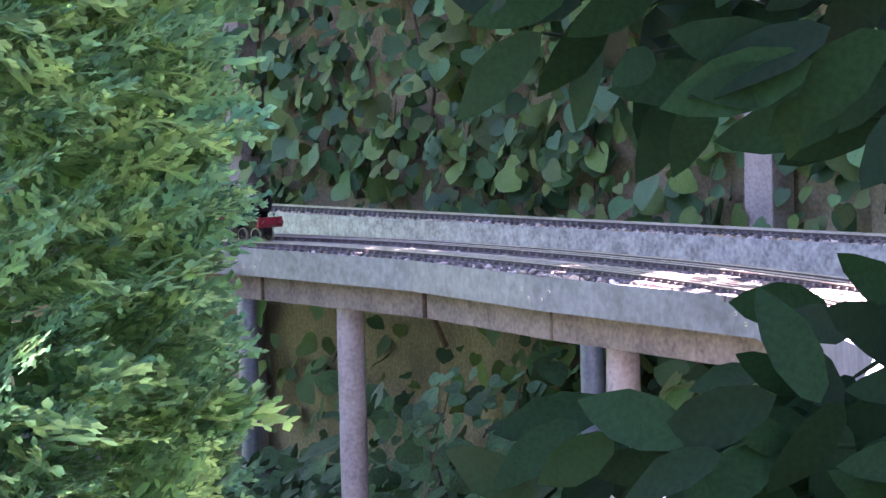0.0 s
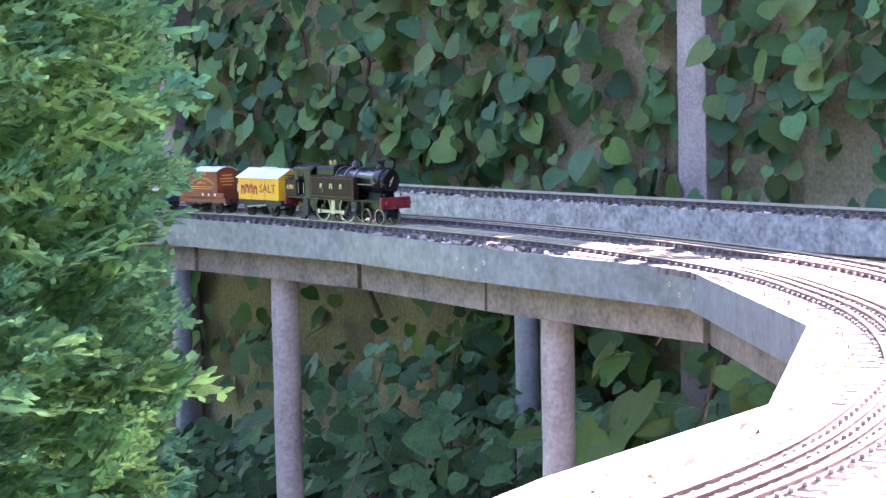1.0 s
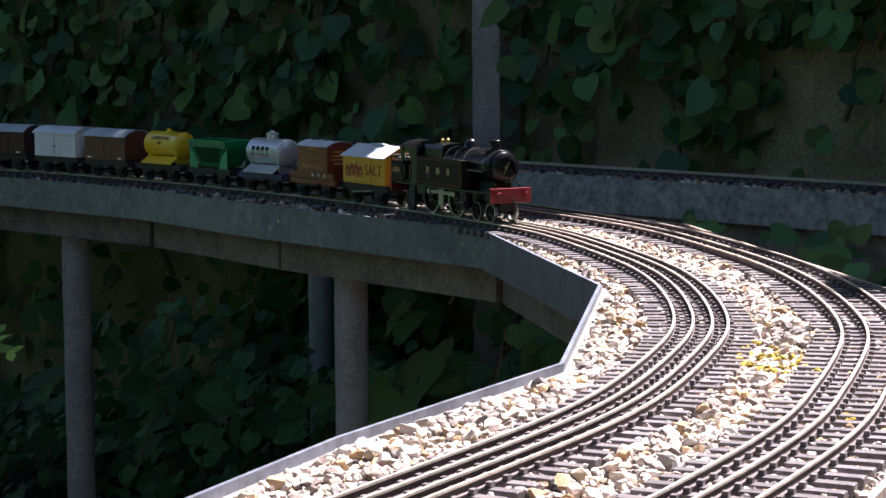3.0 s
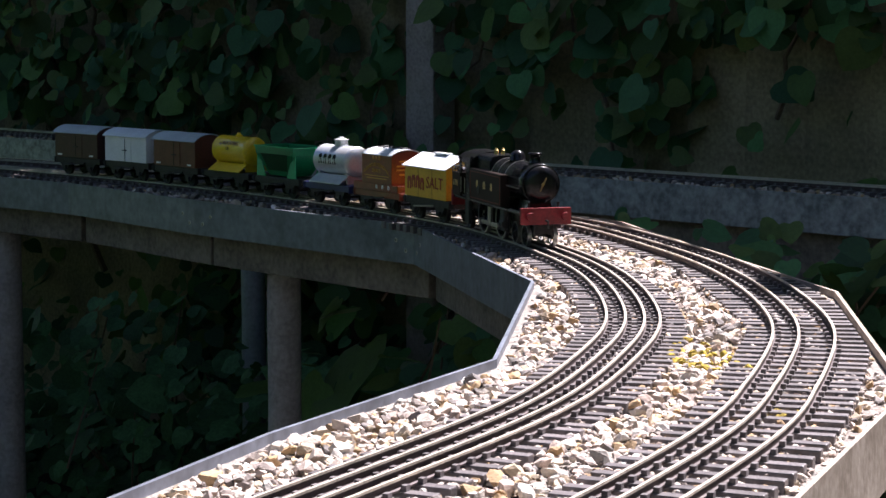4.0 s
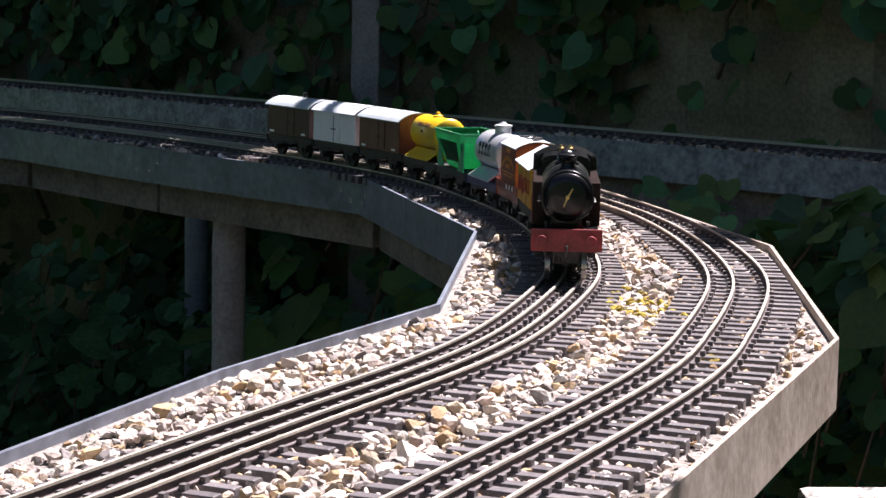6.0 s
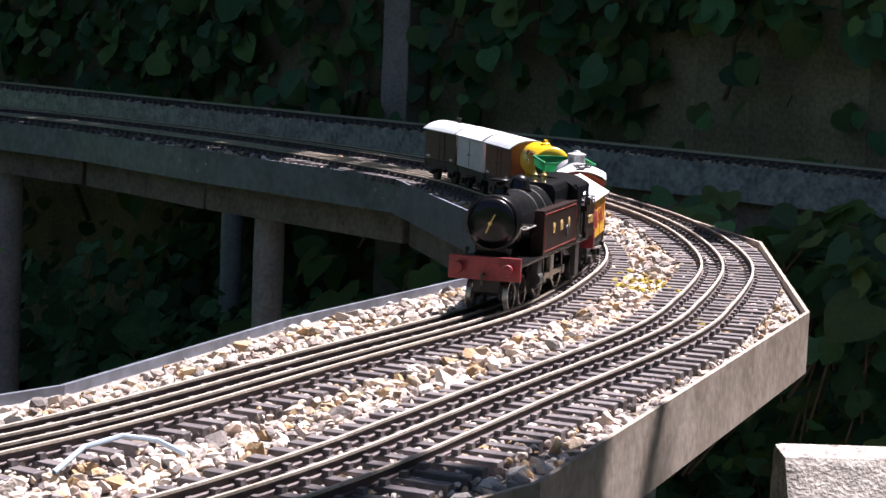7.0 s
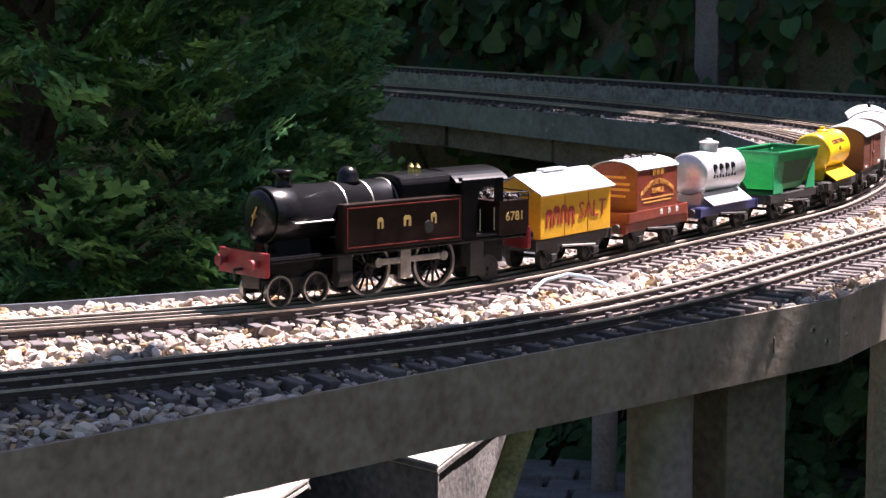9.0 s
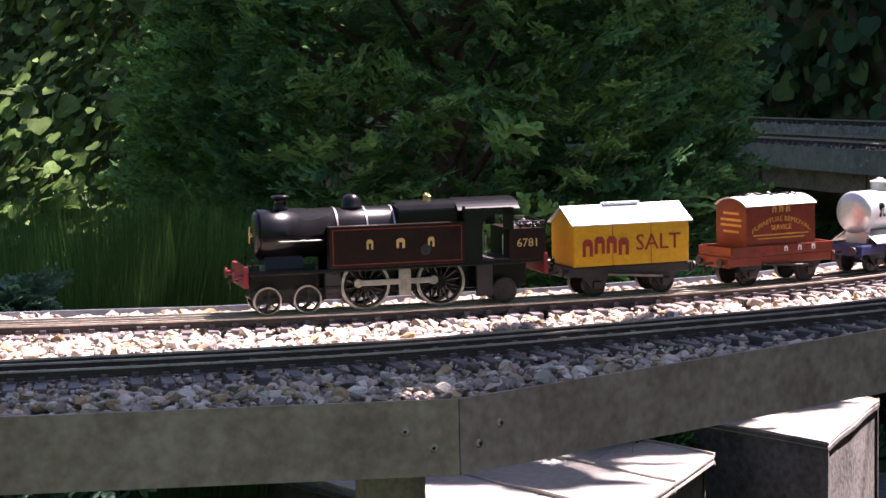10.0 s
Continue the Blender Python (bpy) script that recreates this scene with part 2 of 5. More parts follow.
def ribbon(line, off, half, z0, z1, material, name, parent, bulge=0.0):
    """A rail: a bar with head and foot, drawn along a line."""
    r = rights(line)
    prof = [(-half * 1.8, z0), (-half * 1.8, z0 + 0.001), (-half * 0.45, z0 + 0.0015), (-half * 0.45, z1 - 0.0019), (-half, z1 - 0.0014), (-half, z1), (half, z1), (half, z1 - 0.0014), (half * 0.45, z1 - 0.0019), (half * 0.45, z0 + 0.0015), (half * 1.8, z0 + 0.001), (half * 1.8, z0)]
    off = np.broadcast_to(off, (len(line),))
    verts, faces, n = [], [], len(prof)
    for p, q, o in zip(line, r, off):
        verts += [(p[0] + q[0] * (o + u), p[1] + q[1] * (o + u), z) for u, z in prof]
    for k in range(len(line) - 1):
        for j in range(n):
            i = (j + 1) % n
            faces.append((k * n + j, k * n + i, (k + 1) * n + i, (k + 1) * n + j))
    ob = mesh_object(name, verts, faces, material, parent)
    ob.data.materials.append(RAILHEAD)
    ob.data.polygons.foreach_set("material_index", [int(k % n in (4, 5, 6)) for k in range(len(faces))])
    return ob


# ---- ground and paving ----
def ground_sheet():
    bm = bmesh.new()
    n = 60
    xs = np.r_[-400, -60, -20, np.linspace(-6, 6, n), 20, 60, 400]
    grid = [[bm.verts.new((x, y, -0.7 + (0.025 * noise.noise((x * 3, y * 3, 0)) if abs(x) < 7 and abs(y) < 7 else 0))) for x in xs] for y in xs]
    for r0, r1 in zip(grid, grid[1:]):
        for k in range(len(xs) - 1):
            bm.faces.new((r0[k], r0[k + 1], r1[k + 1], r1[k]))
    return tagged(part("ground", bm, SOIL), "dark bare garden soil under the raised railway", "ground", kind="structure")


ground_sheet()


# ---- the two raised boards ----
def raised_board():
    base = new("railway_trestle")
    tagged(base, "raised curved model railway board with galvanised steel edges", "trestle", kind="structure")
    bed_between("bed", INNER_EDGE, OUTER_EDGE, -0.016, BED, GRAVEL, base)
    trestle_edge("inner_fascia", INNER_EDGE, 0.044, base, "galvanised steel edge plate, darkened for its shade")
    trestle_edge("outer_fascia", OUTER_EDGE, 0.047, base, "brown-grey weathered steel edge plate", FASCIA)
    # bearers under the bed
    for k in range(1, len(OUTER) - 1, 34):
        if k >= len(CENTRE):
            break
        c, s = Vector((*CENTRE[k], 0)), Vector((*SIDE[k], 0))
        width = float(GAP[k])
        bm = bmesh.new()
        m = Matrix.Translation(c) @ s.to_track_quat("X", "Z").to_matrix().to_4x4()
        box(bm, -0.03, width + 0.02, -0.022, 0.022, -0.043, -0.0165, 0.002, m)
        part("bearer", bm, TIMBER, base)
    return base


BOARD = raised_board()
FAR_N, FAR_U = Vector((0.69, 0.724, 0)), Vector((0.724, -0.69, 0))


def far_at(u, n, z=0.0):
    """A place by its way along the fence, its distance towards the fence, and its height."""
    p = FAR_U * u + FAR_N * n
    return Vector((p.x, p.y, z))


def far_board():
    base = new("railway_trestle")
    tagged(base, "straight raised railway board along the fence", "trestle", kind="structure")
    front, back = 2.42, 2.62
    edge_f = [tuple(far_at(u, front)[:2]) for u in (-5.2, -3.9, -2.95, -2.1, -1.02, 0.3, 1.6)]
    edge_b = [tuple(far_at(u, back)[:2]) for u in (-5.2, -3.9, -2.95, -2.1, -1.02, 0.3, 1.6)]
    bed_between("bed", edge_f, edge_b, -0.016, BED, GRAVEL, base)
    trestle_edge("front_fascia", edge_f, 0.052, base, "mottled galvanised steel edge plate in the lighter, lit tone", LIT_STEEL)
    trestle_edge("back_fascia", edge_b, 0.052, base, "")
    bm = bmesh.new()
    box(bm, -5.2, 1.6, front + 0.02, front + 0.06, -0.12, -0.0165, 0.002)
    box(bm, -5.2, 1.6, back - 0.06, back - 0.02, -0.12, -0.0165, 0.002)
    frame_m = Matrix(((FAR_U.x, FAR_N.x, 0, 0), (FAR_U.y, FAR_N.y, 0, 0), (0, 0, 1, 0), (0, 0, 0, 1)))
    bmesh.ops.transform(bm, matrix=frame_m, verts=bm.verts)
    part("joists", bm, TIMBER, base)
    return base


far_board()


# ---- tracks ----
def sleeper_mesh(length, spots, wide=0.0085):
    """A sleeper lying along x with a small chair at each rail."""
    bm = bmesh.new()
    box(bm, -length / 2, length / 2, -wide / 2, wide / 2, -0.006, SLEEPER_TOP, 0.0009)
    for s in spots:
        for side in (-1, 1):
            box(bm, s + side * 0.0032 - 0.0016, s + side * 0.0032 + 0.0016, -0.0022, 0.0022, SLEEPER_TOP, SLEEPER_TOP + 0.0032)
    me = bpy.data.meshes.new("sleeper")
    bmesh.ops.recalc_face_normals(bm, faces=bm.faces)
    bm.to_mesh(me)
    bm.free()
    me.materials.append(SLEEPER)
    return me


def lay_track(name, label, line, offsets, spots, length, pitch=0.0185, middle=0.0, stretch=None):
    base = tagged(new(name), label, "track", kind="structure")
    for off in offsets:
        ribbon(line, off, 0.0010, SLEEPER_TOP, RAIL_TOP, RAIL, "rail", base)
    r = rights(line)
    me = sleeper_mesh(length, spots)
    run = np.arange(len(line)) * np.linalg.norm(line[1] - line[0])
    rng = random.Random(5)
    for s in np.arange(0.01, run[-1], pitch):
        c = np.array([np.interp(s, run, line[:, i]) for i in (0, 1)])
        q = np.array([np.interp(s, run, r[:, i]) for i in (0, 1)])
        wide = 1.0 if stretch is None else float(np.interp(s, run, stretch))
        ang = math.degrees(math.atan2(q[1], q[0])) + rng.uniform(-1.2, 1.2)
        c = c + q * middle
        shared("sleeper", me, base, pose(c[0], c[1], rng.uniform(-0.0006, 0.0004), 0, 0, ang) @ Matrix.Diagonal((wide, 1, 1, 1)))
    return base


# inner track: three rails of the narrow gauge and a fourth outside for the wider gauge
lay_track("inner_track", "four-rail mixed gauge track with dark sleepers in ballast", CENTRE, (0.0148, 0.0, -0.0148, -0.0268), (0.0208, 0.006, -0.0088, -0.0208), 0.084, middle=-0.006)
lay_track("outer_track", "three-rail track with dark sleepers in ballast", OUTER, (OUTER_HALF, OUTER_HALF * 0.16, -OUTER_HALF), (0.0225, 0.0036, -0.0225), 0.094, stretch=OUTER_SLEEPER / 0.047)
far_line = np.array([far_at(u, 2.52)[:2] for u in np.arange(-5.1, 1.55, 0.02)])
lay_track("far_track", "dark three-rail track on the board by the fence", far_line, (0.016, 0.0, -0.016), (0.016, 0.0, -0.016), 0.07)


# ---- ballast ----
def stone_shapes(count, rng):
    shapes = []
    for _ in range(count):
        bm = bmesh.new()
        wide, flat = rng.uniform(0.65, 0.95), rng.uniform(0.45, 0.75)
        for _ in range(17):
            v = Vector((rng.gauss(0, 1), rng.gauss(0, 1), rng.gauss(0, 1))).normalized() * rng.uniform(0.88, 1.06)
            bm.verts.new((v.x, v.y * wide, v.z * flat))
        bmesh.ops.convex_hull(bm, input=bm.verts)
        bmesh.ops.triangulate(bm, faces=bm.faces)
        bm.verts.ensure_lookup_table()
        idx = {v: i for i, v in enumerate([v for v in bm.verts if v.link_faces])}
        shapes.append((np.array([v.co for v in idx]), np.array([[idx[v] for v in f.verts] for f in bm.faces])))
        bm.free()
    return shapes


def inside(poly, pts):
    poly = np.array(poly)
    hit = np.zeros(len(pts), bool)
    j = len(poly) - 1
    for i in range(len(poly)):
        (xi, yi), (xj, yj) = poly[i], poly[j]
        with np.errstate(divide="ignore", invalid="ignore"):
            cross = ((yi > pts[:, 1]) != (yj > pts[:, 1])) & (pts[:, 0] < (xj - xi) * (pts[:, 1] - yi) / (yj - yi + 1e-12) + xi)
        hit ^= cross
        j = i
    return hit


def scatter(name, shapes, pts, sizes, zs, material, tilt, rng, label, category, yaw=True):
    """Many small solids as one mesh."""
    verts, faces, base = [], [], 0
    for (x, y), s, z in zip(pts, sizes, zs):
        v, f = shapes[rng.integers(len(shapes))]
        m = np.array(Euler((rng.normal(0, tilt), rng.normal(0, tilt), rng.uniform(0, 6.28))).to_matrix())
        verts.append(v @ m.T * s + (x, y, z))
        faces.append(f + base)
        base += len(v)
    ob = mesh_object(name, np.vstack(verts), np.vstack(faces), material)
    return tagged(ob, label, category, kind="stuff")


def ballast():
    rng = np.random.default_rng(3)
    shapes = stone_shapes(14, random.Random(4))
    poly = INNER_EDGE + OUTER_EDGE[::-1]
    n = 300000
    pts = np.stack([rng.uniform(-2, 0.32, n), rng.uniform(-1, 4.3, n)], 1)
    pts = pts[inside(poly, pts)]
    near = pts[:, 1] < 2.6
    keep = near | (rng.uniform(size=len(pts)) < 0.35)
    pts = pts[keep]
    # height: heaped between the tracks, low on the sleepers
    on_track = np.zeros(len(pts), bool)
    for line, half in ((CENTRE + SIDE * 0.006, 0.043 + 0 * NEAR), (OUTER, OUTER_SLEEPER + 0.003)):
        for a in range(0, len(pts), 4000):
            d = np.linalg.norm(pts[a:a + 4000, None] - line[None, ::2], axis=2)
            j = d.argmin(1)
            on_track[a:a + 4000] |= d.min(1) < half[::2][j]
    size = np.where(on_track, rng.uniform(0.002, 0.0038, len(pts)), rng.lognormal(math.log(0.0041), 0.32, len(pts)).clip(0.0022, 0.0085))
    z = np.where(on_track, BED + 0.0047, BED + size * 0.35 + rng.uniform(0, 0.003, len(pts)))
    # the stones lie lower beside the steel edges
    clear = np.ones(len(pts), bool)
    for edge in (INNER_EDGE, OUTER_EDGE):
        for a, b in zip(edge, edge[1:]):
            a, b = np.array(a), np.array(b)
            d = (b - a) / np.linalg.norm(b - a)
            q = pts - a
            along, off = q @ d, np.abs(q[:, 0] * d[1] - q[:, 1] * d[0])
            clear &= ~((along > -0.01) & (along < np.linalg.norm(b - a) + 0.01) & (off < size * 1.25 + 0.002))
            z -= np.where((along > 0) & (along < np.linalg.norm(b - a)) & (off < 0.03), 0.0045 * (1 - off / 0.03), 0)
    pts, size, z = pts[clear], size[clear], z[clear]
    scatter("ballast", shapes, pts, size, z, STONE, 0.4, rng, "pale buff and grey crushed stone ballast", "ballast")
    # the far board's stones
    m = 6000
    u, w = rng.uniform(-4.5, 1.5, m), rng.uniform(2.43, 2.61, m)
    far = np.array([far_at(a, b)[:2] for a, b in zip(u, w)])
    keep = np.abs(w - 2.52) > 0.03
    far = far[keep]
    size = rng.uniform(0.003, 0.007, len(far))
    scatter("ballast", shapes, far, size, BED + size * 0.4, STONE, 0.4, rng, "pale stone ballast on the board by the fence", "ballast")


ballast()


# ---- fence and climber ----
def fence():
    base = tagged(new("fence"), "brown close-boarded garden fence overgrown with climber", "fence", kind="structure")
    frame_m = Matrix(((FAR_U.x, FAR_N.x, 0, 0), (FAR_U.y, FAR_N.y, 0, 0), (0, 0, 1, 0), (0, 0, 0, 1)))
    bm = bmesh.new()
    box(bm, -0.064, 0.064, -0.006, 0.006, -0.7, 1.5, 0.0015)
    me = bpy.data.meshes.new("plank")
    bm.to_mesh(me)
    bm.free()
    me.materials.append(PLANK)
    rng = random.Random(8)
    u = -7.0
    while u < 4.0:
        ob = shared("plank", me, base, frame_m @ pose(u, 2.80 + rng.uniform(-0.002, 0.002), 0, 0, 0, 5 + rng.uniform(-1, 1)))
        u += 0.118
    for z in (-0.45, 0.55, 1.3):
        bm = bmesh.new()
        box(bm, -7, 4, 2.815, 2.855, z, z + 0.07, 0.003)
        bmesh.ops.transform(bm, matrix=frame_m, verts=bm.verts)
        part("rail", bm, PLANK, base)
    for u in (-6.55, -4.65, -2.795, 0.95):
        bm = bmesh.new()
        box(bm, u - 0.036, u + 0.036, 2.725, 2.781, -0.7, 1.45, 0.003)
        bmesh.ops.transform(bm, matrix=frame_m, verts=bm.verts)
        part("post", bm, FENCEPOST, base, "brownish grey weathered wooden post")
    return base


fence()


def leaf_shape(kind="heart"):
    """A leaf of unit length in the xy plane, tip towards -y, folded a little."""
    if kind == "heart":
        half = [(0.0, 0.0), (0.2, 0.08), (0.42, 0.05), (0.55, -0.14), (0.55, -0.38), (0.43, -0.62), (0.2, -0.84), (0.0, -0.98)]
    else:
        half = [(0.0, 0.02), (0.12, -0.1), (0.2, -0.35), (0.19, -0.6), (0.1, -0.85), (0.0, -1.0)]
    verts = [(0, 0, 0), (0, -0.35, -0.02), (0, -0.7, -0.03), (0, half[-1][1], -0.08)]
    faces = []
    for s in (1, -1):
        ring = [(s * x, y, 0.16 * x - 0.25 * x * x - (0.08 if y < -0.75 else 0)) for x, y in half[1:-1]]
        k0 = len(verts)
        verts += ring
        idx = [0] + list(range(k0, k0 + len(ring))) + [3]
        m = len(idx)
        for a, b in zip(idx, idx[1:]):
            ya = (verts[a][1] + verts[b][1]) / 2
            mid = 1 if ya > -0.45 else 2
            faces.append((a, b, mid) if s > 0 else (b, a, mid))
        # close along the midrib
        j = next(i for i in range(m - 1) if (verts[idx[i]][1] + verts[idx[i + 1]][1]) / 2 <= -0.45)
        faces.append((idx[j], 2, 1) if s > 0 else (idx[j], 1, 2))
    return np.array(verts), faces


def leaves(name, places, shape, material, label, category, count_parts=0, base=None, part_name="leaf"):
    """places: (matrix 3x3, position) rows; the first count_parts become objects of their own."""
    v, f = shape
    if count_parts:
        me = bpy.data.meshes.new(part_name)
        me.from_pydata([tuple(p) for p in v], [], f)
        me.materials.append(material)
        for p in me.polygons:
            p.use_smooth = True
        for rot, pos in places[:count_parts]:
            m = Matrix(rot.tolist()).to_4x4()
            m.translation = Vector(pos)
            shared(part_name, me, base, m)
    rest = places[count_parts:]
    verts, faces = [], []
    for k, (rot, pos) in enumerate(rest):
        verts.append(v @ rot.T + pos)
        faces += [tuple(i + k * len(v) for i in q) for q in f]
    if rest:
        ob = mesh_object(name, np.vstack(verts), faces, material, base, smooth=True)
        tagged(ob, label, category, kind="stuff")
        return ob


def turn_to(normal, spin, size):
    """A leaf facing a normal, its tip hanging down, spun a little."""
    nz = Vector(normal).normalized()
    up = Vector((0, 0, 1))
    y = (up - nz * up.dot(nz)).normalized()
    x = y.cross(nz)
    c, s = math.cos(spin), math.sin(spin)
    xx, yy = x * c + y * s, y * c - x * s
    return np.array(((xx.x, yy.x, nz.x), (xx.y, yy.y, nz.y), (xx.z, yy.z, nz.z))) * size


HEART, LANCE = leaf_shape("heart"), leaf_shape("lance")


def climber():
    base = tagged(new("climber"), "dense green heart-leaved climber hanging over the fence", "climber", kind="stuff")
    rng = np.random.default_rng(21)
    places = []
    tries = 0
    while len(places) < 16000 and tries < 110000:
        tries += 1
        u, z = rng.uniform(-6.5, 3.4), rng.uniform(-0.65, 1.5)
        d = noise.noise((u * 1.6, z * 2.2, 3.0)) + 0.6 * noise.noise((u * 5, z * 5, 7.0))
        bare = math.exp(-((z - 0.0) / 0.09) ** 2) * 0.5
        if z > 0.6 and rng.uniform() < 0.6:
            continue
        if z < -0.06 and u < -3.5 and rng.uniform() < 0.85:  # bare boards under the far stretch
            continue
        if abs(u + 2.795) < 0.05 and rng.uniform() < 0.88:  # the post stands clear
            continue
        if math.hypot((u + 1.92) / 0.28, (z - 0.1) / 0.11) < 1 and rng.uniform() < 0.9:
            continue
        if d * 0.9 - bare + 0.85 < rng.uniform(0, 0.8):
            continue
        n = 2.79 - abs(rng.normal(0.05, 0.04))
        if -0.09 < z < 0.03 and n < 2.64:
            n = 2.7
        p = far_at(u, n, z)
        tilt = -FAR_N * 1.0 + Vector((rng.normal(0, 0.5), rng.normal(0, 0.5), 0.45 + rng.normal(0, 0.4)))
        places.append((turn_to(tilt, rng.normal(0, 1.0), min(0.072, rng.lognormal(math.log(0.042), 0.33))) @ np.diag((rng.uniform(0.7, 1.12), rng.uniform(0.85, 1.1), rng.uniform(0.4, 2.2))), np.array(p)))
    places.sort(key=lambda q: (q[1][2] > 0.5) + abs(float(Vector(q[1]).dot(FAR_U)) + 1.6) * 0.3)
    leaves("leaf_mass", places, HEART, LEAF, "", "", 300, base)
    # woody stems
    bm = bmesh.new()
    r = random.Random(5)
    for _ in range(46):
        u, z = r.uniform(-5, 2), r.uniform(-0.5, 0.1)
        p = far_at(u, 2.775, z)
        lean = r.uniform(-0.7, 0.7)
        th = r.uniform(0.0025, 0.008)
        for _ in range(r.randint(4, 9)):
            q = p + FAR_U * (lean * 0.08 + r.uniform(-0.05, 0.05)) + Vector((0, 0, r.uniform(0.03, 0.1))) - FAR_N * r.uniform(-0.01, 0.012)
            rod(bm, p, q, th, th * 0.88, 6)
            p, th = q, th * 0.88
    part("stem", bm, STEM, base)


climber()


# ---- cypress ----
def spray_shape(rng):
    """A flat fan of scale-leaved twigs, about one unit long, along +x."""
    verts, faces = [], []

    def twig(a, b, w):
        a, b = np.array(a), np.array(b)
        d = b - a
        s = np.array((-d[1], d[0], 0.0))
        s /= np.linalg.norm(s) + 1e-9
        k = len(verts)
        mid = a + d * 0.55
        verts.extend([a - s * w * 0.5, a + s * w * 0.5, mid + s * w, b, mid - s * w])
        faces.extend([(k, k + 4, k + 3, k + 2, k + 1)])

    spine = [np.array((x, 0.06 * math.sin(x * 5 + rng.uniform(0, 6)), -0.12 * x * x)) for x in np.linspace(0, 1, 7)]
    for a, b in zip(spine, spine[1:]):
        twig(a, b + (b - a) * 0.3, 0.035)
    for k, p in enumerate(spine[:-1]):
        for side in (-1, 1):
            ln = (0.5 - 0.05 * k) * rng.uniform(0.7, 1.15)
            an = side * rng.uniform(0.6, 0.95)
            q = p + np.array((math.cos(an) * ln, math.sin(an) * ln, rng.uniform(-0.06, 0.05)))
            twig(p, q, 0.045)
            for j in (0.35, 0.6, 0.85):
                o = p + (q - p) * j
                for sd in (-1, 1):
                    a2 = an + sd * rng.uniform(0.5, 0.9)
                    l2 = ln * rng.uniform(0.25, 0.4)
                    twig(o, o + np.array((math.cos(a2) * l2, math.sin(a2) * l2, rng.uniform(-0.05, 0.05))), 0.036)
    return np.array(verts), faces


def cypress(x, y, base_z, top_z, radius, label, count, seed, size=0.075, material=CYPRESS):
    base = tagged(new("cypress"), label, "conifer")
    base.location = (x, y, base_z)
    rng = np.random.default_rng(seed)
    bm = bmesh.new()
    rod(bm, (0, 0, 0), (0.01, 0.01, (top_z - base_z) * 0.9), 0.035, 0.008, 10)
    part("trunk", bm, BARK, base)
    bm = bmesh.new()
    r = random.Random(seed)
    for _ in range(70):
        z = r.uniform(0.1, 0.9) * (top_z - base_z)
        a = r.uniform(0, 6.28)
        rad = radius * r.uniform(0.5, 0.85) * (1 if radius > 0.3 else 0.55)
        rod(bm, (0, 0, z * 0.9), (math.cos(a) * rad, math.sin(a) * rad, z + 0.08), 0.008, 0.002, 5)
    tagged(part("limb_mass", bm, BARK, base), kind="stuff")
    shapes = [spray_shape(r) for _ in range(6)]
    verts, faces, n0 = [], [], 0
    for _ in range(count):
        h = rng.uniform(0, 1)
        a = rng.uniform(0, 6.283)
        lump = 1 + 0.16 * noise.noise((math.cos(a) * 2.1, math.sin(a) * 2.1, h * 4 + seed)) + 0.12 * noise.noise((math.cos(a) * 5, math.sin(a) * 5, h * 11 + seed))
        prof = min(1.0, 0.75 + h * 1.2) * (1 - max(0, h - 0.45) ** 1.5 * 1.6)
        rad = radius * prof * lump * (1 - abs(rng.normal(0, 0.09)))
        out = np.array((math.cos(a), math.sin(a), rng.uniform(0.0, 0.75)))
        out[:2] += rng.normal(0, 0.35, 2)
        xd = Vector(out).normalized()
        roll = rng.uniform(-0.9, 0.9)
        q = xd.to_track_quat("X", "Z").to_matrix() @ Euler((roll, 0, 0)).to_matrix()
        v, f = shapes[rng.integers(len(shapes))]
        s = size * rng.lognormal(0, 0.3)
        pos = np.array((math.cos(a) * rad, math.sin(a) * rad, h * (top_z - base_z))) - np.array(xd) * s * 0.6
        verts.append(v @ np.array(q).T * s + pos)
        faces += [tuple(i + n0 for i in q2) for q2 in f]
        n0 += len(v)
    mesh_object("crown", np.vstack(verts), faces, material, base)
    return base


cypress(-0.882, 1.58, -0.7, 1.1, 0.41, "bushy blue-green cypress inside the bend of the line", 9000, 11, 0.06)


# ---- paints of the train ----
BLACK = mat("black_enamel", (0.006, 0.006, 0.007), 0.27, 0, 0.4, 60, 500, 0.03, coat=0.15, spec=0.25)
MAROON = mat("dark_maroon_enamel", (0.021, 0.013, 0.011), 0.38, 0, 0.25, 60, 500, 0.04, coat=0.03, spec=0.1)
RED = mat("red_beam_paint", (0.2, 0.015, 0.02), 0.4, 0, 0.35, 90, 500, 0.05)
LINE = mat("red_lining", (0.22, 0.03, 0.02), 0.5)
GOLD = mat("gold_transfer", (0.62, 0.44, 0.16), 0.5, 0, 0.1)
SILVER_TYRE = mat("worn_steel_tyre", (0.42, 0.4, 0.37), 0.35, 0.9, 0.25, 90, 600)
BRASS = mat("brass", (0.6, 0.42, 0.16), 0.3, 0.9, 0.2)
BLACKWORN = mat("black_underframe", (0.02, 0.018, 0.017), 0.55, 0, 0.5, 60, 400, 0.2)
YELLOW = mat("yellow_enamel", (0.68, 0.36, 0.012), 0.4, 0, 0.12, 30, 300, 0.02, coat=0.2)
BRIGHT_YELLOW = mat("bright_yellow_enamel", (0.78, 0.5, 0.01), 0.32, 0, 0.1, 30, 300, 0.02, coat=0.3)
WHITE_ROOF = mat("pale_grey_roof", (0.66, 0.69, 0.72), 0.45, 0, 0.12, 20, 300, 0.03)
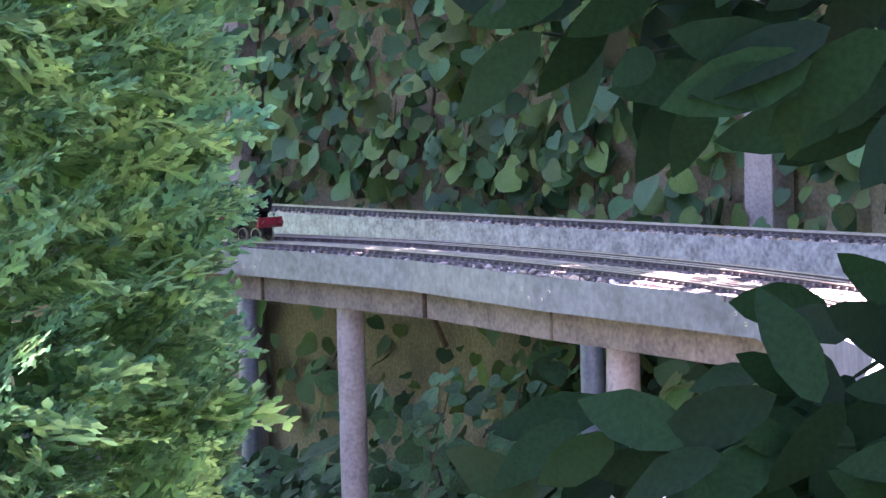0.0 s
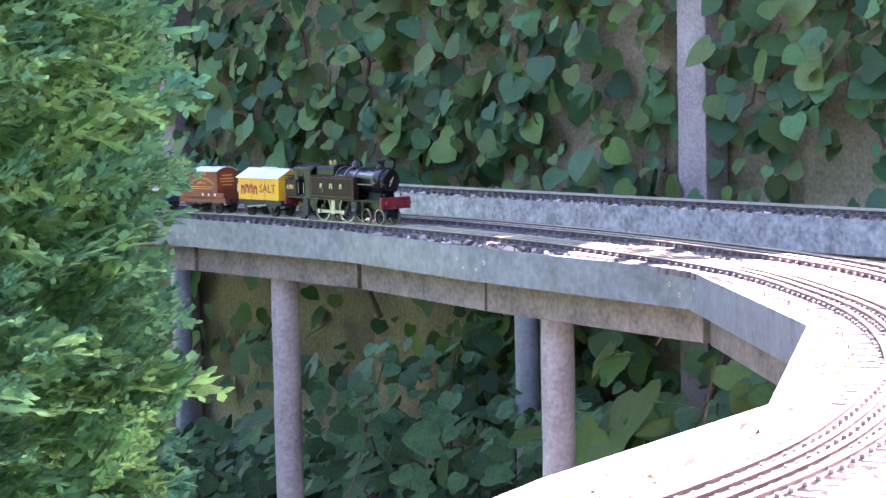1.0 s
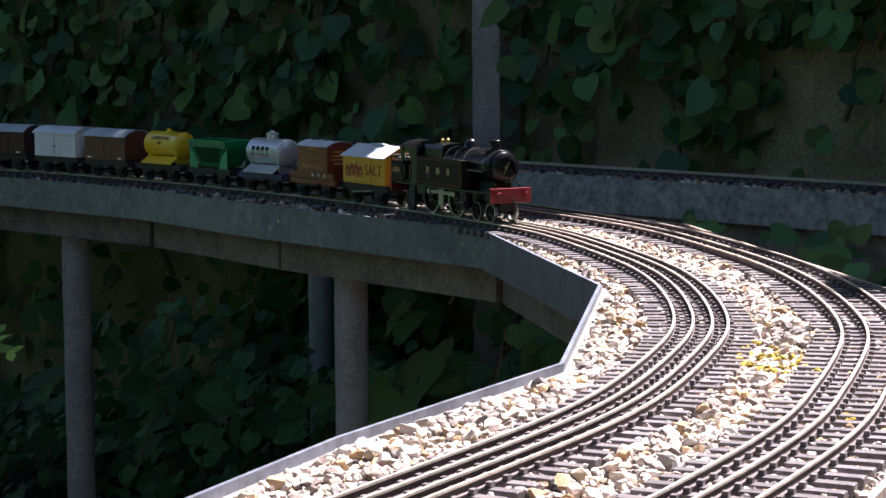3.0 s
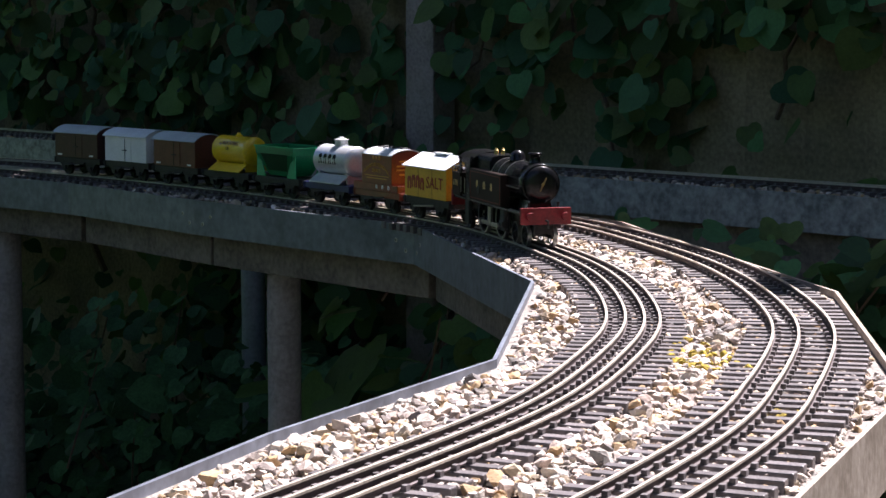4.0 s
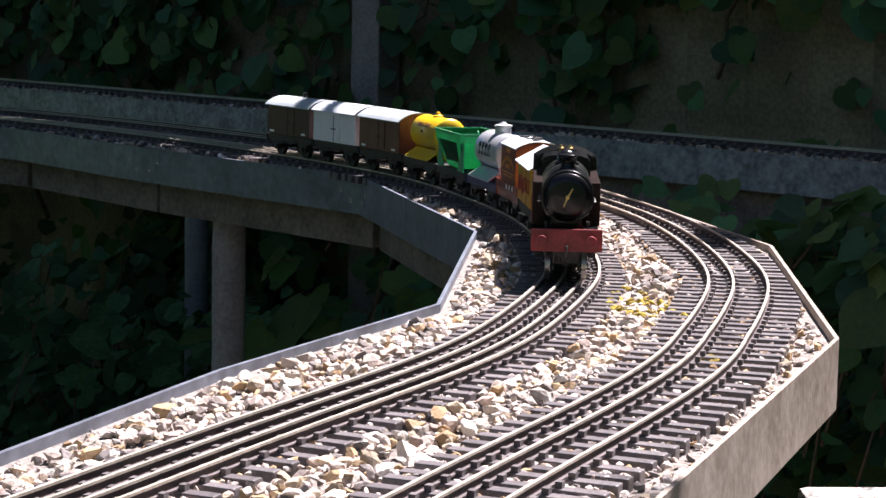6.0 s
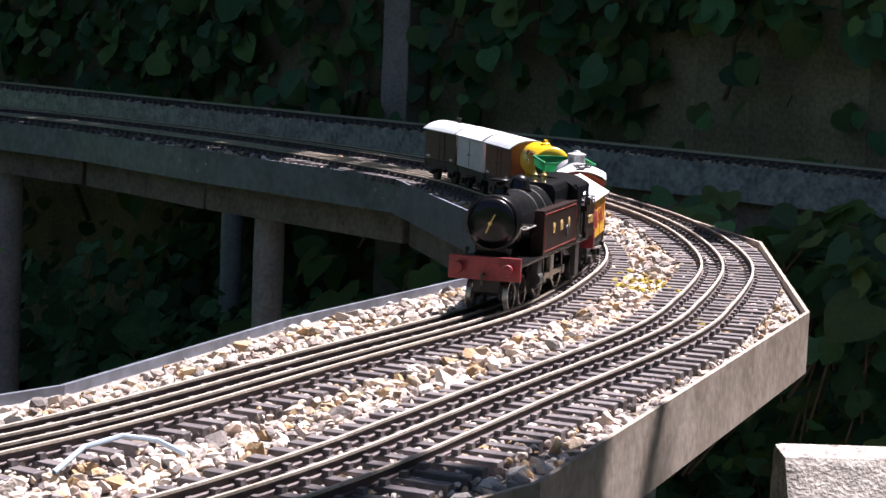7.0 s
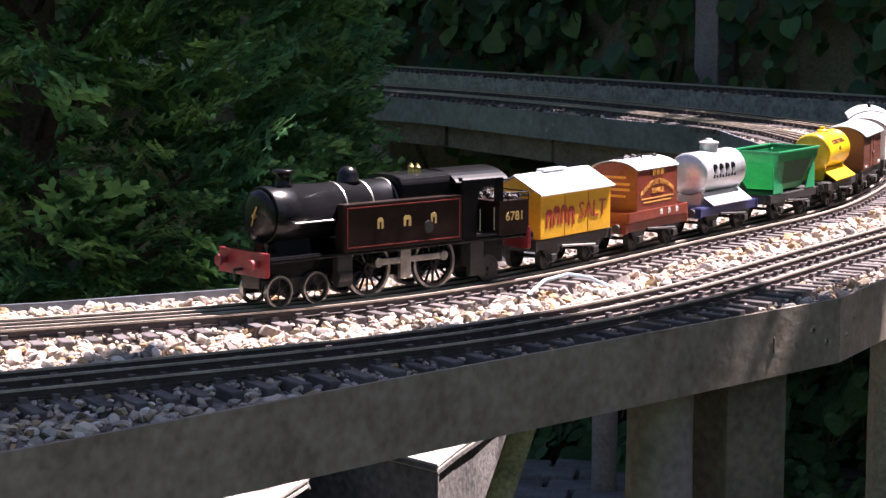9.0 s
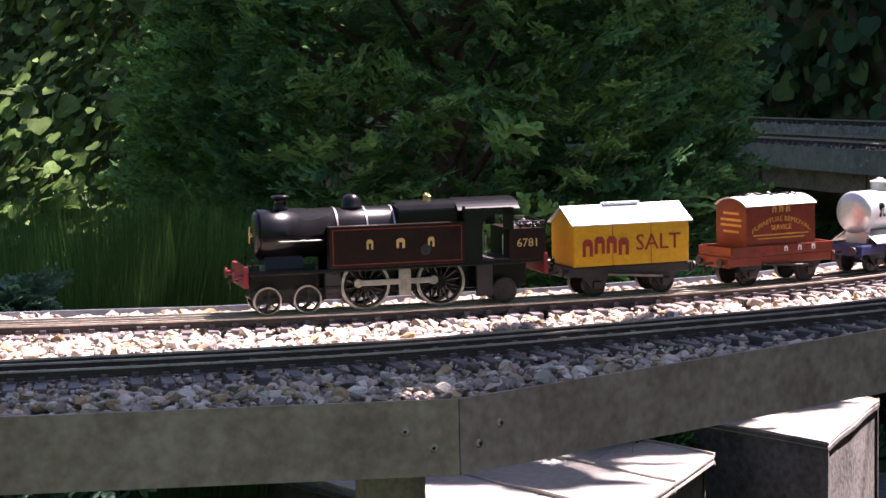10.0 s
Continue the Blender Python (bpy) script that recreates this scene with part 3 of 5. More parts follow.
GREY_ROOF = mat("blue_grey_roof", (0.42, 0.46, 0.48), 0.5, 0, 0.15, 20, 300, 0.03)
RUST = mat("red_brown_enamel", (0.2, 0.035, 0.018), 0.4, 0, 0.25, 40, 300, 0.03, coat=0.2)
BROWN = mat("brown_enamel", (0.12, 0.035, 0.02), 0.45, 0, 0.25, 40, 300, 0.03)
DARKBROWN = mat("dark_brown_enamel", (0.06, 0.022, 0.018), 0.45, 0, 0.25, 40, 300, 0.03)
WHITE = mat("white_enamel", (0.78, 0.77, 0.75), 0.45, 0, 0.08, 30, 300, 0.02)
SILVER = mat("silver_paint", (0.62, 0.63, 0.65), 0.36, 0.55, 0.12, 40, 300, 0.03)
GREEN = mat("green_enamel", (0.012, 0.33, 0.13), 0.35, 0, 0.15, 30, 300, 0.02, coat=0.3)
DARKGREEN = mat("dark_green_panel", (0.008, 0.09, 0.03), 0.5, 0, 0.2, 40)
BLUE = mat("dark_blue_frame", (0.02, 0.025, 0.1), 0.4, 0, 0.2, 40)
REDLETTER = mat("red_letter", (0.3, 0.03, 0.02), 0.5)
ORANGE = mat("orange_letter", (0.62, 0.3, 0.06), 0.5)
COAL = mat("black_coal", (0.018, 0.017, 0.017), 0.5, 0, 0.4, 150, 700, 0.6, spread=0.3)


def plane_letters(name, text, size, parent, at, side, material, depth=0.0004, arch=0.0, gap=1.0):
    """Letters on a vehicle's side: side -1 or 1 along y; at is the middle in x and z. Read from outside."""
    curve = bpy.data.curves.new(name, "FONT")
    curve.body, curve.size, curve.align_x, curve.align_y = text, size, "CENTER", "CENTER"
    curve.extrude, curve.resolution_u, curve.space_character = depth / 2, 2, gap
    tmp = bpy.data.objects.new(name, curve)
    me = bpy.data.meshes.new_from_object(tmp)
    bpy.data.objects.remove(tmp)
    me.materials.append(material)
    for v in me.vertices:
        x, z, d = v.co.x, v.co.y, v.co.z
        z += arch * (1 - (x / (size * 3)) ** 2) if arch else 0
        v.co = (at[0] - side * x, at[1] + side * (d + depth / 2 + 0.0002), at[2] + z)
    me.name = name
    ob = new(name, me)
    ob.parent = parent
    return ob


def bars(name, widths, height, parent, at, side, material, step, arch=0.0):
    """A row of plain shapes in place of a painted mark."""
    n, made = len(widths), []
    for k, w in enumerate(widths):
        u = (k - (n - 1) / 2) * step
        x, z = at[0] - side * u, at[2] + arch * (1 - (2 * u / (n * step)) ** 2)
        y0, y1 = sorted((at[1], at[1] + side * 0.0005))
        t, h = w * 0.3, height / 2
        bm = bmesh.new()
        prism(bm, [(x - w / 2, z - h), (x - w / 2 + t, z - h), (x - w / 2 + t, z + h * 0.2), (x + w / 2 - t, z + h * 0.2), (x + w / 2 - t, z - h), (x + w / 2, z - h), (x + w / 2, z + h * 0.6), (x + w / 4, z + h), (x - w / 4, z + h), (x - w / 2, z + h * 0.6)], y0, y1)
        made.append(part(name, bm, material, parent))
    return made


def wheelset(name, parent, x, radius, gauge, material, spokes=0, tyre=None, thin=0.0035):
    """An axle with two wheels, a part that turns about y."""
    bm = bmesh.new()
    rod(bm, (0, -gauge / 2 - 0.004, 0), (0, gauge / 2 + 0.004, 0), 0.0016, n=8)
    ob = part(name, bm, material, parent)
    ob.location = (x, 0, radius)
    for s in (-1, 1):
        y0 = s * gauge / 2
        m = Matrix.Translation((0, y0, 0)) @ Matrix.Rotation(math.pi / 2, 4, "Z")
        bm = bmesh.new()
        if spokes:
            lathe(bm, [(-thin / 2, radius * 0.8), (-thin / 2, radius), (thin / 2, radius), (thin / 2, radius * 0.8), (-thin / 2, radius * 0.8)], m, 28, False)
            lathe(bm, [(-thin * 0.6, radius * 0.05), (-thin * 0.6, radius * 0.24), (thin * 0.6, radius * 0.24), (thin * 0.6, radius * 0.05)], m, 14)
            for k in range(spokes):
                a = 2 * math.pi * k / spokes
                rod(bm, (radius * 0.2 * math.cos(a), y0, radius * 0.2 * math.sin(a)), (radius * 0.84 * math.cos(a), y0, radius * 0.84 * math.sin(a)), radius * 0.055, n=5)
        else:
            lathe(bm, [(-thin / 2, radius * 0.3), (-thin / 2, radius * 0.78), (-thin * 0.75, radius * 0.86), (-thin * 0.75, radius), (thin * 0.75, radius), (thin * 0.75, radius * 0.86), (thin / 2, radius * 0.78), (thin / 2, radius * 0.3)], m, 24)
            for k in range(3):
                a = 2 * math.pi * k / 3
                rod(bm, (radius * 0.5 * math.cos(a), y0 - thin * 0.7, radius * 0.5 * math.sin(a)), (radius * 0.5 * math.cos(a), y0 + thin * 0.7, radius * 0.5 * math.sin(a)), radius * 0.12, n=6)
        part("wheel", bm, material, ob)
        if tyre:
            bm = bmesh.new()
            lathe(bm, [(-thin / 2 - 0.0004, radius * 0.9), (-thin / 2 - 0.0004, radius * 1.005), (thin / 2 + 0.0004, radius * 1.005), (thin / 2 + 0.0004, radius * 0.9), (-thin / 2 - 0.0004, radius * 0.9)], m, 32, False)
            part("tyre", bm, tyre, ob, "bright worn steel tyre")
    return ob


MODEL = 0.925  # the drawings' size on this line
SPIN = []  # (wheelset, x, radius)
RODS = []
GAUGE = 0.030


def locomotive():
    base = tagged(new("tank_locomotive"), "glossy black model tank engine with red buffer beam on the rails", "locomotive")
    o, k = 0.1434, 0.975  # nose to middle, and the drawing's scale along

    def X(d):
        return o - d * k

    bm = bmesh.new()  # frames and running plate
    box(bm, X(0.288), X(0.014), -0.027, 0.027, 0.0355, 0.0385, 0.0006)
    box(bm, X(0.275), X(0.018), -0.011, 0.011, 0.014, 0.0355, 0.001)
    box(bm, X(0.066), X(0.016), -0.026, 0.026, 0.0385, 0.0395, 0.0003)
    part("running_plate", bm, BLACK, base)
    bm = bmesh.new()
    box(bm, X(0.014), X(0.010), -0.029, 0.029, 0.0255, 0.0440, 0.0006)
    beam = part("buffer_beam", bm, RED, base, "chipped red buffer beam")
    bm = bmesh.new()
    box(bm, X(0.290), X(0.286), -0.029, 0.029, 0.0255, 0.0440, 0.0006)
    part("buffer_beam", bm, RED, base, "chipped red buffer beam")
    for y in (-0.02, 0.02):
        for x, s in ((X(0.010), 1), (X(0.290), -1)):
            bm = bmesh.new()
            rod(bm, (x, y, 0.035), (x + s * 0.006, y, 0.035), 0.0026, 0.002)
            rod(bm, (x + s * 0.006, y, 0.035), (x + s * 0.0078, y, 0.035), 0.0046, 0.0042, 16)
            part("buffer", bm, RED if s > 0 else BLACK, base)
    bm = bmesh.new()  # coupling hook
    rod(bm, (X(0.010), 0, 0.03), (X(0.002), 0, 0.03), 0.0012)
    rod(bm, (X(0.002), 0, 0.03), (X(0.003), 0, 0.022), 0.001)
    part("coupling", bm, BLACKWORN, base)
    # boiler, smokebox and front
    bm = bmesh.new()
    m = Matrix.Translation((0, 0, 0.0685))
    lathe(bm, [(X(0.205), 0.0205), (X(0.152), 0.0212), (X(0.07), 0.0212), (X(0.07), 0.0220), (X(0.029), 0.0220), (X(0.028), 0.0215)], m, 40)
    boiler = part("boiler", bm, BLACK, base, smooth=False)
    for p in boiler.data.polygons:
        p.use_smooth = len(p.vertices) == 4
    for d in (0.07, 0.098, 0.125, 0.15):
        bm = bmesh.new()
        lathe(bm, [(X(d), 0.0208), (X(d), 0.0217), (X(d) + 0.0014, 0.0217), (X(d) + 0.0014, 0.0208), (X(d), 0.0208)], m, 40, False)
        part("boiler_band", bm, SILVER_TYRE if d > 0.09 else BLACK, boiler)
    bm = bmesh.new()
    lathe(bm, [(X(0.0285), 0.0205), (X(0.0255), 0.019), (X(0.0238), 0.012), (X(0.0232), 0.001)], m, 36)
    door = part("smokebox_door", bm, BLACK, base, smooth=True)
    bm = bmesh.new()
    rod(bm, (X(0.0232), 0, 0.0685), (X(0.0205), 0, 0.0685), 0.0016, n=8)
    rod(bm, (X(0.021), 0, 0.0685), (X(0.021), 0.004, 0.076), 0.0006, n=6)
    rod(bm, (X(0.0215), 0, 0.0685), (X(0.0215), -0.003, 0.061), 0.0006, n=6)
    part("door_handle", bm, BRASS, door, "brass door handle")
    bm = bmesh.new()
    box(bm, X(0.0262), X(0.0252), -0.008, 0.008, 0.0815, 0.0845, 0.0003)
    part("number_plate", bm, GOLD, door, "small gold plate")
    bm = bmesh.new()  # saddle below the smokebox
    prism(bm, [(-0.015, 0.0385), (0.015, 0.0385), (0.012, 0.05), (-0.012, 0.05)], X(0.066), X(0.032), "x")
    part("saddle", bm, BLACK, base)
    bm = bmesh.new()  # chimney
    lathe(bm, [(0.0, 0.0085), (0.003, 0.0062), (0.007, 0.0055), (0.0105, 0.0058), (0.011, 0.008), (0.013, 0.0082), (0.0135, 0.006)], Matrix.Translation((X(0.05), 0, 0.0885)) @ Matrix.Rotation(-math.pi / 2, 4, "Y"), 24)
    part("chimney", bm, BLACK, base, smooth=True)
    bm = bmesh.new()  # dome
    lathe(bm, [(0.0, 0.0105), (0.002, 0.0088), (0.007, 0.0084), (0.0105, 0.0066), (0.0125, 0.0035), (0.013, 0.0006)], Matrix.Translation((X(0.1145), 0, 0.0882)) @ Matrix.Rotation(-math.pi / 2, 4, "Y"), 24)
    part("dome", bm, BLACK, base, smooth=True)
    bm = bmesh.new()  # square-topped firebox
    prism(bm, [(-0.0215, 0.06), (0.0215, 0.06), (0.0215, 0.086), (0.019, 0.0905), (0.012, 0.0925), (-0.012, 0.0925), (-0.019, 0.0905), (-0.0215, 0.086)], X(0.207), X(0.152), "x", 0.0006)
    part("firebox", bm, BLACK, base)
    for y in (-0.004, 0.004):
        bm = bmesh.new()
        lathe(bm, [(0, 0.0026), (0.003, 0.0022), (0.0045, 0.0028), (0.006, 0.0014), (0.0075, 0.0012)], Matrix.Translation((X(0.185), y, 0.092)) @ Matrix.Rotation(-math.pi / 2, 4, "Y"), 12)
        part("safety_valve", bm, BRASS, base, "small brass safety valve")
    # side tanks
    for s in (-1, 1):
        bm = bmesh.new()
        y0, y1 = sorted((s * 0.0175, s * 0.0285))
        box(bm, X(0.212), X(0.087), y0, y1, 0.0385, 0.0750, 0.0007)
        tank = part("side_tank", bm, MAROON, base, "dark maroon lined side tank")
        bm = bmesh.new()
        a, b, c, d = X(0.209), X(0.090), 0.0412, 0.0722
        w = 0.0007
        ya, yb = sorted((s * 0.0284, s * 0.0289))
        for x0, x1, z0, z1 in ((a, b, c, c + w), (a, b, d - w, d), (a, a + w, c, d), (b - w, b, c, d)):
            box(bm, x0, x1, ya, yb, z0, z1)
        part("lining", bm, LINE, tank, "red lining")
        bars("mark", [0.0058, 0.0075, 0.0058], 0.0085, tank, (X(0.152), s * 0.0286, 0.0585), s, GOLD, 0.0275)
        bm = bmesh.new()
        rod(bm, (X(0.175), s * 0.0284, 0.052), (X(0.175), s * 0.0295, 0.052), 0.005, 0.0048, 16)
        part("winding_hole", bm, BLACKWORN, tank)
        bm = bmesh.new()  # handrail
        rod(bm, (X(0.082), s * 0.0228, 0.0635), (X(0.043), s * 0.0236, 0.0635), 0.0007, n=6)
        for dd in (0.082, 0.062, 0.043):
            rod(bm, (X(dd), s * 0.0205, 0.0635), (X(dd), s * 0.0236, 0.0635), 0.0006, n=6)
        part("handrail", bm, SILVER_TYRE, base)
        bm = bmesh.new()  # lamp bracket and pipe on the front platform
        rod(bm, (X(0.02), s * 0.017, 0.039), (X(0.02), s * 0.017, 0.048), 0.0009, n=6)
        rod(bm, (X(0.02), s * 0.017, 0.0465), (X(0.02), s * 0.017, 0.0495), 0.0017, n=8)
        part("lamp_iron", bm, BLACKWORN, base)
    # cab: two side sheets with a cut-out, front and roof
    for s in (-1, 1):
        y0, y1 = sorted((s * 0.0275, s * 0.0285))
        bm = bmesh.new()
        prism(bm, [(X(0.228), 0.0385), (X(0.212), 0.0385), (X(0.212), 0.086), (X(0.258), 0.086), (X(0.258), 0.080), (X(0.236), 0.080), (X(0.230), 0.074), (X(0.228), 0.064)], y0, y1)
        part("cab_side", bm, BLACK, base)
        bm = bmesh.new()
        prism(bm, [(X(0.248), 0.0665), (X(0.258), 0.0665), (X(0.258), 0.080), (X(0.2535), 0.086), (X(0.248), 0.086)], y0, y1)
        part("cab_pillar", bm, BLACK, base)
        bm = bmesh.new()
        for x in (0.231, 0.247):
            rod(bm, (X(x), s * 0.0291, 0.044), (X(x), s * 0.0291, 0.062), 0.0005, n=6)
        part("handrail", bm, SILVER_TYRE, base)
    bm = bmesh.new()
    box(bm, X(0.213), X(0.211), -0.0275, 0.0275, 0.0385, 0.088, 0.0003)
    part("cab_front", bm, BLACK, base)
    bm = bmesh.new()
    arc = [(0.0305 * math.sin(a), 0.0845 + 0.0095 * math.cos(a * 1.35)) for a in np.linspace(-1.15, 1.15, 13)]
    prism(bm, arc + [(y, z - 0.0014) for y, z in arc[::-1]], X(0.264), X(0.206), "x")
    part("cab_roof", bm, BLACK, base)
    bm = bmesh.new()
    box(bm, X(0.255), X(0.213), -0.026, 0.026, 0.0386, 0.041, 0.0004)
    part("cab_floor", bm, BLACKWORN, base)
    # bunker
    bm = bmesh.new()
    box(bm, X(0.288), X(0.2535), -0.0285, 0.0285, 0.0386, 0.0665, 0.0007)
    bunker = part("bunker", bm, MAROON, base, "dark maroon coal bunker")
    bm = bmesh.new()
    for z in (0.0695, 0.0725):
        for y in (-0.028, 0.028):
            rod(bm, (X(0.288), y, z), (X(0.262), y, z), 0.0006, n=6)
        rod(bm, (X(0.288), -0.028, z), (X(0.288), 0.028, z), 0.0006, n=6)
    for x in (0.264, 0.276, 0.288):
        for y in (-0.028, 0.028):
            rod(bm, (X(x), y, 0.066), (X(x), y, 0.073), 0.0006, n=6)
    part("coal_rail", bm, BLACK, bunker)
    bm = bmesh.new()
    for i in range(40):
        r = random.Random(i)
        bmesh.ops.create_icosphere(bm, subdivisions=1, radius=r.uniform(0.002, 0.0035), matrix=pose(X(r.uniform(0.262, 0.284)), r.uniform(-0.022, 0.022), 0.0665 + r.uniform(0, 0.003), r.uniform(0, 90), r.uniform(0, 90), 0))
    part("coal", bm, COAL, bunker)
    for s in (-1, 1):
        t = plane_letters("number", "6781", 0.0105, bunker, (X(0.271), s * 0.0286, 0.0535), s, GOLD)
    # cylinders, motion brackets and steps
    for s in (-1, 1):
        bm = bmesh.new()
        y0, y1 = sorted((s * 0.016, s * 0.0255))
        box(bm, X(0.098), X(0.083), *sorted((s * 0.019, s * 0.026)), 0.012, 0.0355, 0.0015)
        rod(bm, (X(0.096), s * 0.0235, 0.02), (X(0.083), s * 0.0235, 0.02), 0.0048, n=14)
        part("cylinder", bm, BLACKWORN, base)
        bm = bmesh.new()
        box(bm, X(0.163), X(0.152), *sorted((s * 0.0175, s * 0.021)), 0.012, 0.036, 0.0006)
        part("splasher", bm, SILVER_TYRE, base)
        bm = bmesh.new()
        box(bm, X(0.238), X(0.223), *sorted((s * 0.022, s * 0.0265)), 0.008, 0.0355, 0.0006)
        part("cab_step", bm, BLACKWORN, base)
        bm = bmesh.new()
        box(bm, X(0.085), X(0.02), *sorted((s * 0.0095, s * 0.0115)), 0.009, 0.021, 0.0006)
        part("bogie_frame", bm, BLACKWORN, base)
    for d in (0.033, 0.069):
        SPIN.append((wheelset("bogie_wheelset", base, X(d), 0.0122, GAUGE, BLACKWORN, 6, SILVER_TYRE), X(d), 0.0122))
    for d in (0.122, 0.192):
        SPIN.append((wheelset("driving_wheelset", base, X(d), 0.0218, GAUGE, BLACK, 14, SILVER_TYRE), X(d), 0.0218))
    SPIN.append((wheelset("trailing_wheelset", base, X(0.252), 0.0112, GAUGE, BLACKWORN), X(0.252), 0.0112))
    for s in (-1, 1):
        bm = bmesh.new()
        y0, y1 = sorted((s * 0.0185, s * 0.0205))
        box(bm, -0.0352, 0.0352, y0, y1, -0.0024, 0.0024, 0.0005)
        for x in (-0.0341, 0.0341):
            rod(bm, (x, s * 0.0165, 0), (x, s * 0.022, 0), 0.0038, n=14)
        ob = part("coupling_rod", bm, SILVER_TYRE, base, "bright steel coupling rod")
        RODS.append((ob, X(0.157), 0.0218, 0.008, 0.0 if s > 0 else math.pi / 2))
    return base


def wagon(name, label, paint=BLACKWORN, length=0.118):
    """The running gear that all wagons share: sole bars, headstocks, guards, buffers, couplings and wheels."""
    base = tagged(new(name), label, "wagon", "wagons of the train")
    h = length / 2
    bm = bmesh.new()
    for s in (-1, 1):
        box(bm, -h, h, *sorted((s * 0.0205, s * 0.0235)), 0.0195, 0.0275, 0.0005)
    box(bm, -h + 0.002, h - 0.002, -0.022, 0.022, 0.0262, 0.0282, 0.0003)
    part("underframe", bm, paint, base)
    for s in (-1, 1):
        bm = bmesh.new()
        box(bm, *sorted((s * h, s * (h + 0.0025))), -0.0245, 0.0245, 0.0185, 0.028, 0.0005)
        part("headstock", bm, paint, base)
        for y in (-0.0165, 0.0165):
            bm = bmesh.new()
            rod(bm, (s * (h + 0.0025), y, 0.0235), (s * (h + 0.0060), y, 0.0235), 0.0022, 0.0016, 10)
            rod(bm, (s * (h + 0.0060), y, 0.0235), (s * (h + 0.0074), y, 0.0235), 0.0042, 0.004, 14)
            part("buffer", bm, BLACKWORN, base)
        bm = bmesh.new()
        rod(bm, (s * (h + 0.002), 0, 0.022), (s * (h + 0.0125), 0, 0.0215), 0.001, n=6)
        rod(bm, (s * (h + 0.0125), 0, 0.0215), (s * (h + 0.0115), 0, 0.0165), 0.001, n=6)
        part("coupling", bm, BLACKWORN, base)
        for y in (-1, 1):
            bm = bmesh.new()
            x = s * 0.034
            prism(bm, [(x - 0.014, 0.0195), (x + 0.014, 0.0195), (x + 0.0045, 0.0075), (x - 0.0045, 0.0075)], *sorted((y * 0.0212, y * 0.0226)))
            box(bm, x - 0.004, x + 0.004, *sorted((y * 0.0226, y * 0.0255)), 0.0085, 0.0145, 0.0006)
            part("axle_guard", bm, BLACKWORN, base)
    for y in (-1, 1):
        bm = bmesh.new()
        rod(bm, (-0.03, y * 0.0262, 0.0165), (0.024, y * 0.0262, 0.0205), 0.0011, n=6)
        part("brake_lever", bm, SILVER_TYRE if name == "salt_van" else BLACKWORN, base)
    for x in (-0.034, 0.034):
        SPIN.append((wheelset("wheelset", base, x, 0.0112, GAUGE, BLACKWORN), x, 0.0112))
    return base


def gable_van():
    base = wagon("salt_van", "yellow tinplate van with a pale pitched roof", BLACKWORN)
    bm = bmesh.new()
    L = 0.057
    prism(bm, [(-0.0255, 0.0285), (0.0255, 0.0285), (0.0255, 0.0665), (0, 0.0805), (-0.0255, 0.0665)], -L, L, "x", 0.0005)
    body = part("body", bm, YELLOW, base)
    for s in (-1, 1):
        bm = bmesh.new()
        prism(bm, [(0, 0.0818), (0, 0.0808), (s * 0.0285, 0.0652), (s * 0.0285, 0.0664)], -L - 0.0025, L + 0.0025, "x")
        part("roof_slope", bm, WHITE_ROOF, base, "pale sheet roof")
        bars("mark", [0.0098] * 4, 0.0155, body, (s * 0.026, s * 0.0255, 0.0435), s, REDLETTER, 0.0118, 0.004)
        plane_letters("letters", "SALT", 0.0205, body, (-s * 0.026, s * 0.0255, 0.0455), s, REDLETTER, arch=0.002)
        for x in (-0.019, 0.019):
            bm = bmesh.new()
            box(bm, x - 0.0002, x + 0.0002, *sorted((s * 0.0253, s * 0.0258)), 0.0285, 0.066)
            part("door_seam", bm, RUST, body)
    bm = bmesh.new()
    box(bm, -0.018, 0.018, -0.004, 0.004, 0.0815, 0.0835, 0.0004)
    part("roof_vent", bm, WHITE_ROOF, base)
    return base


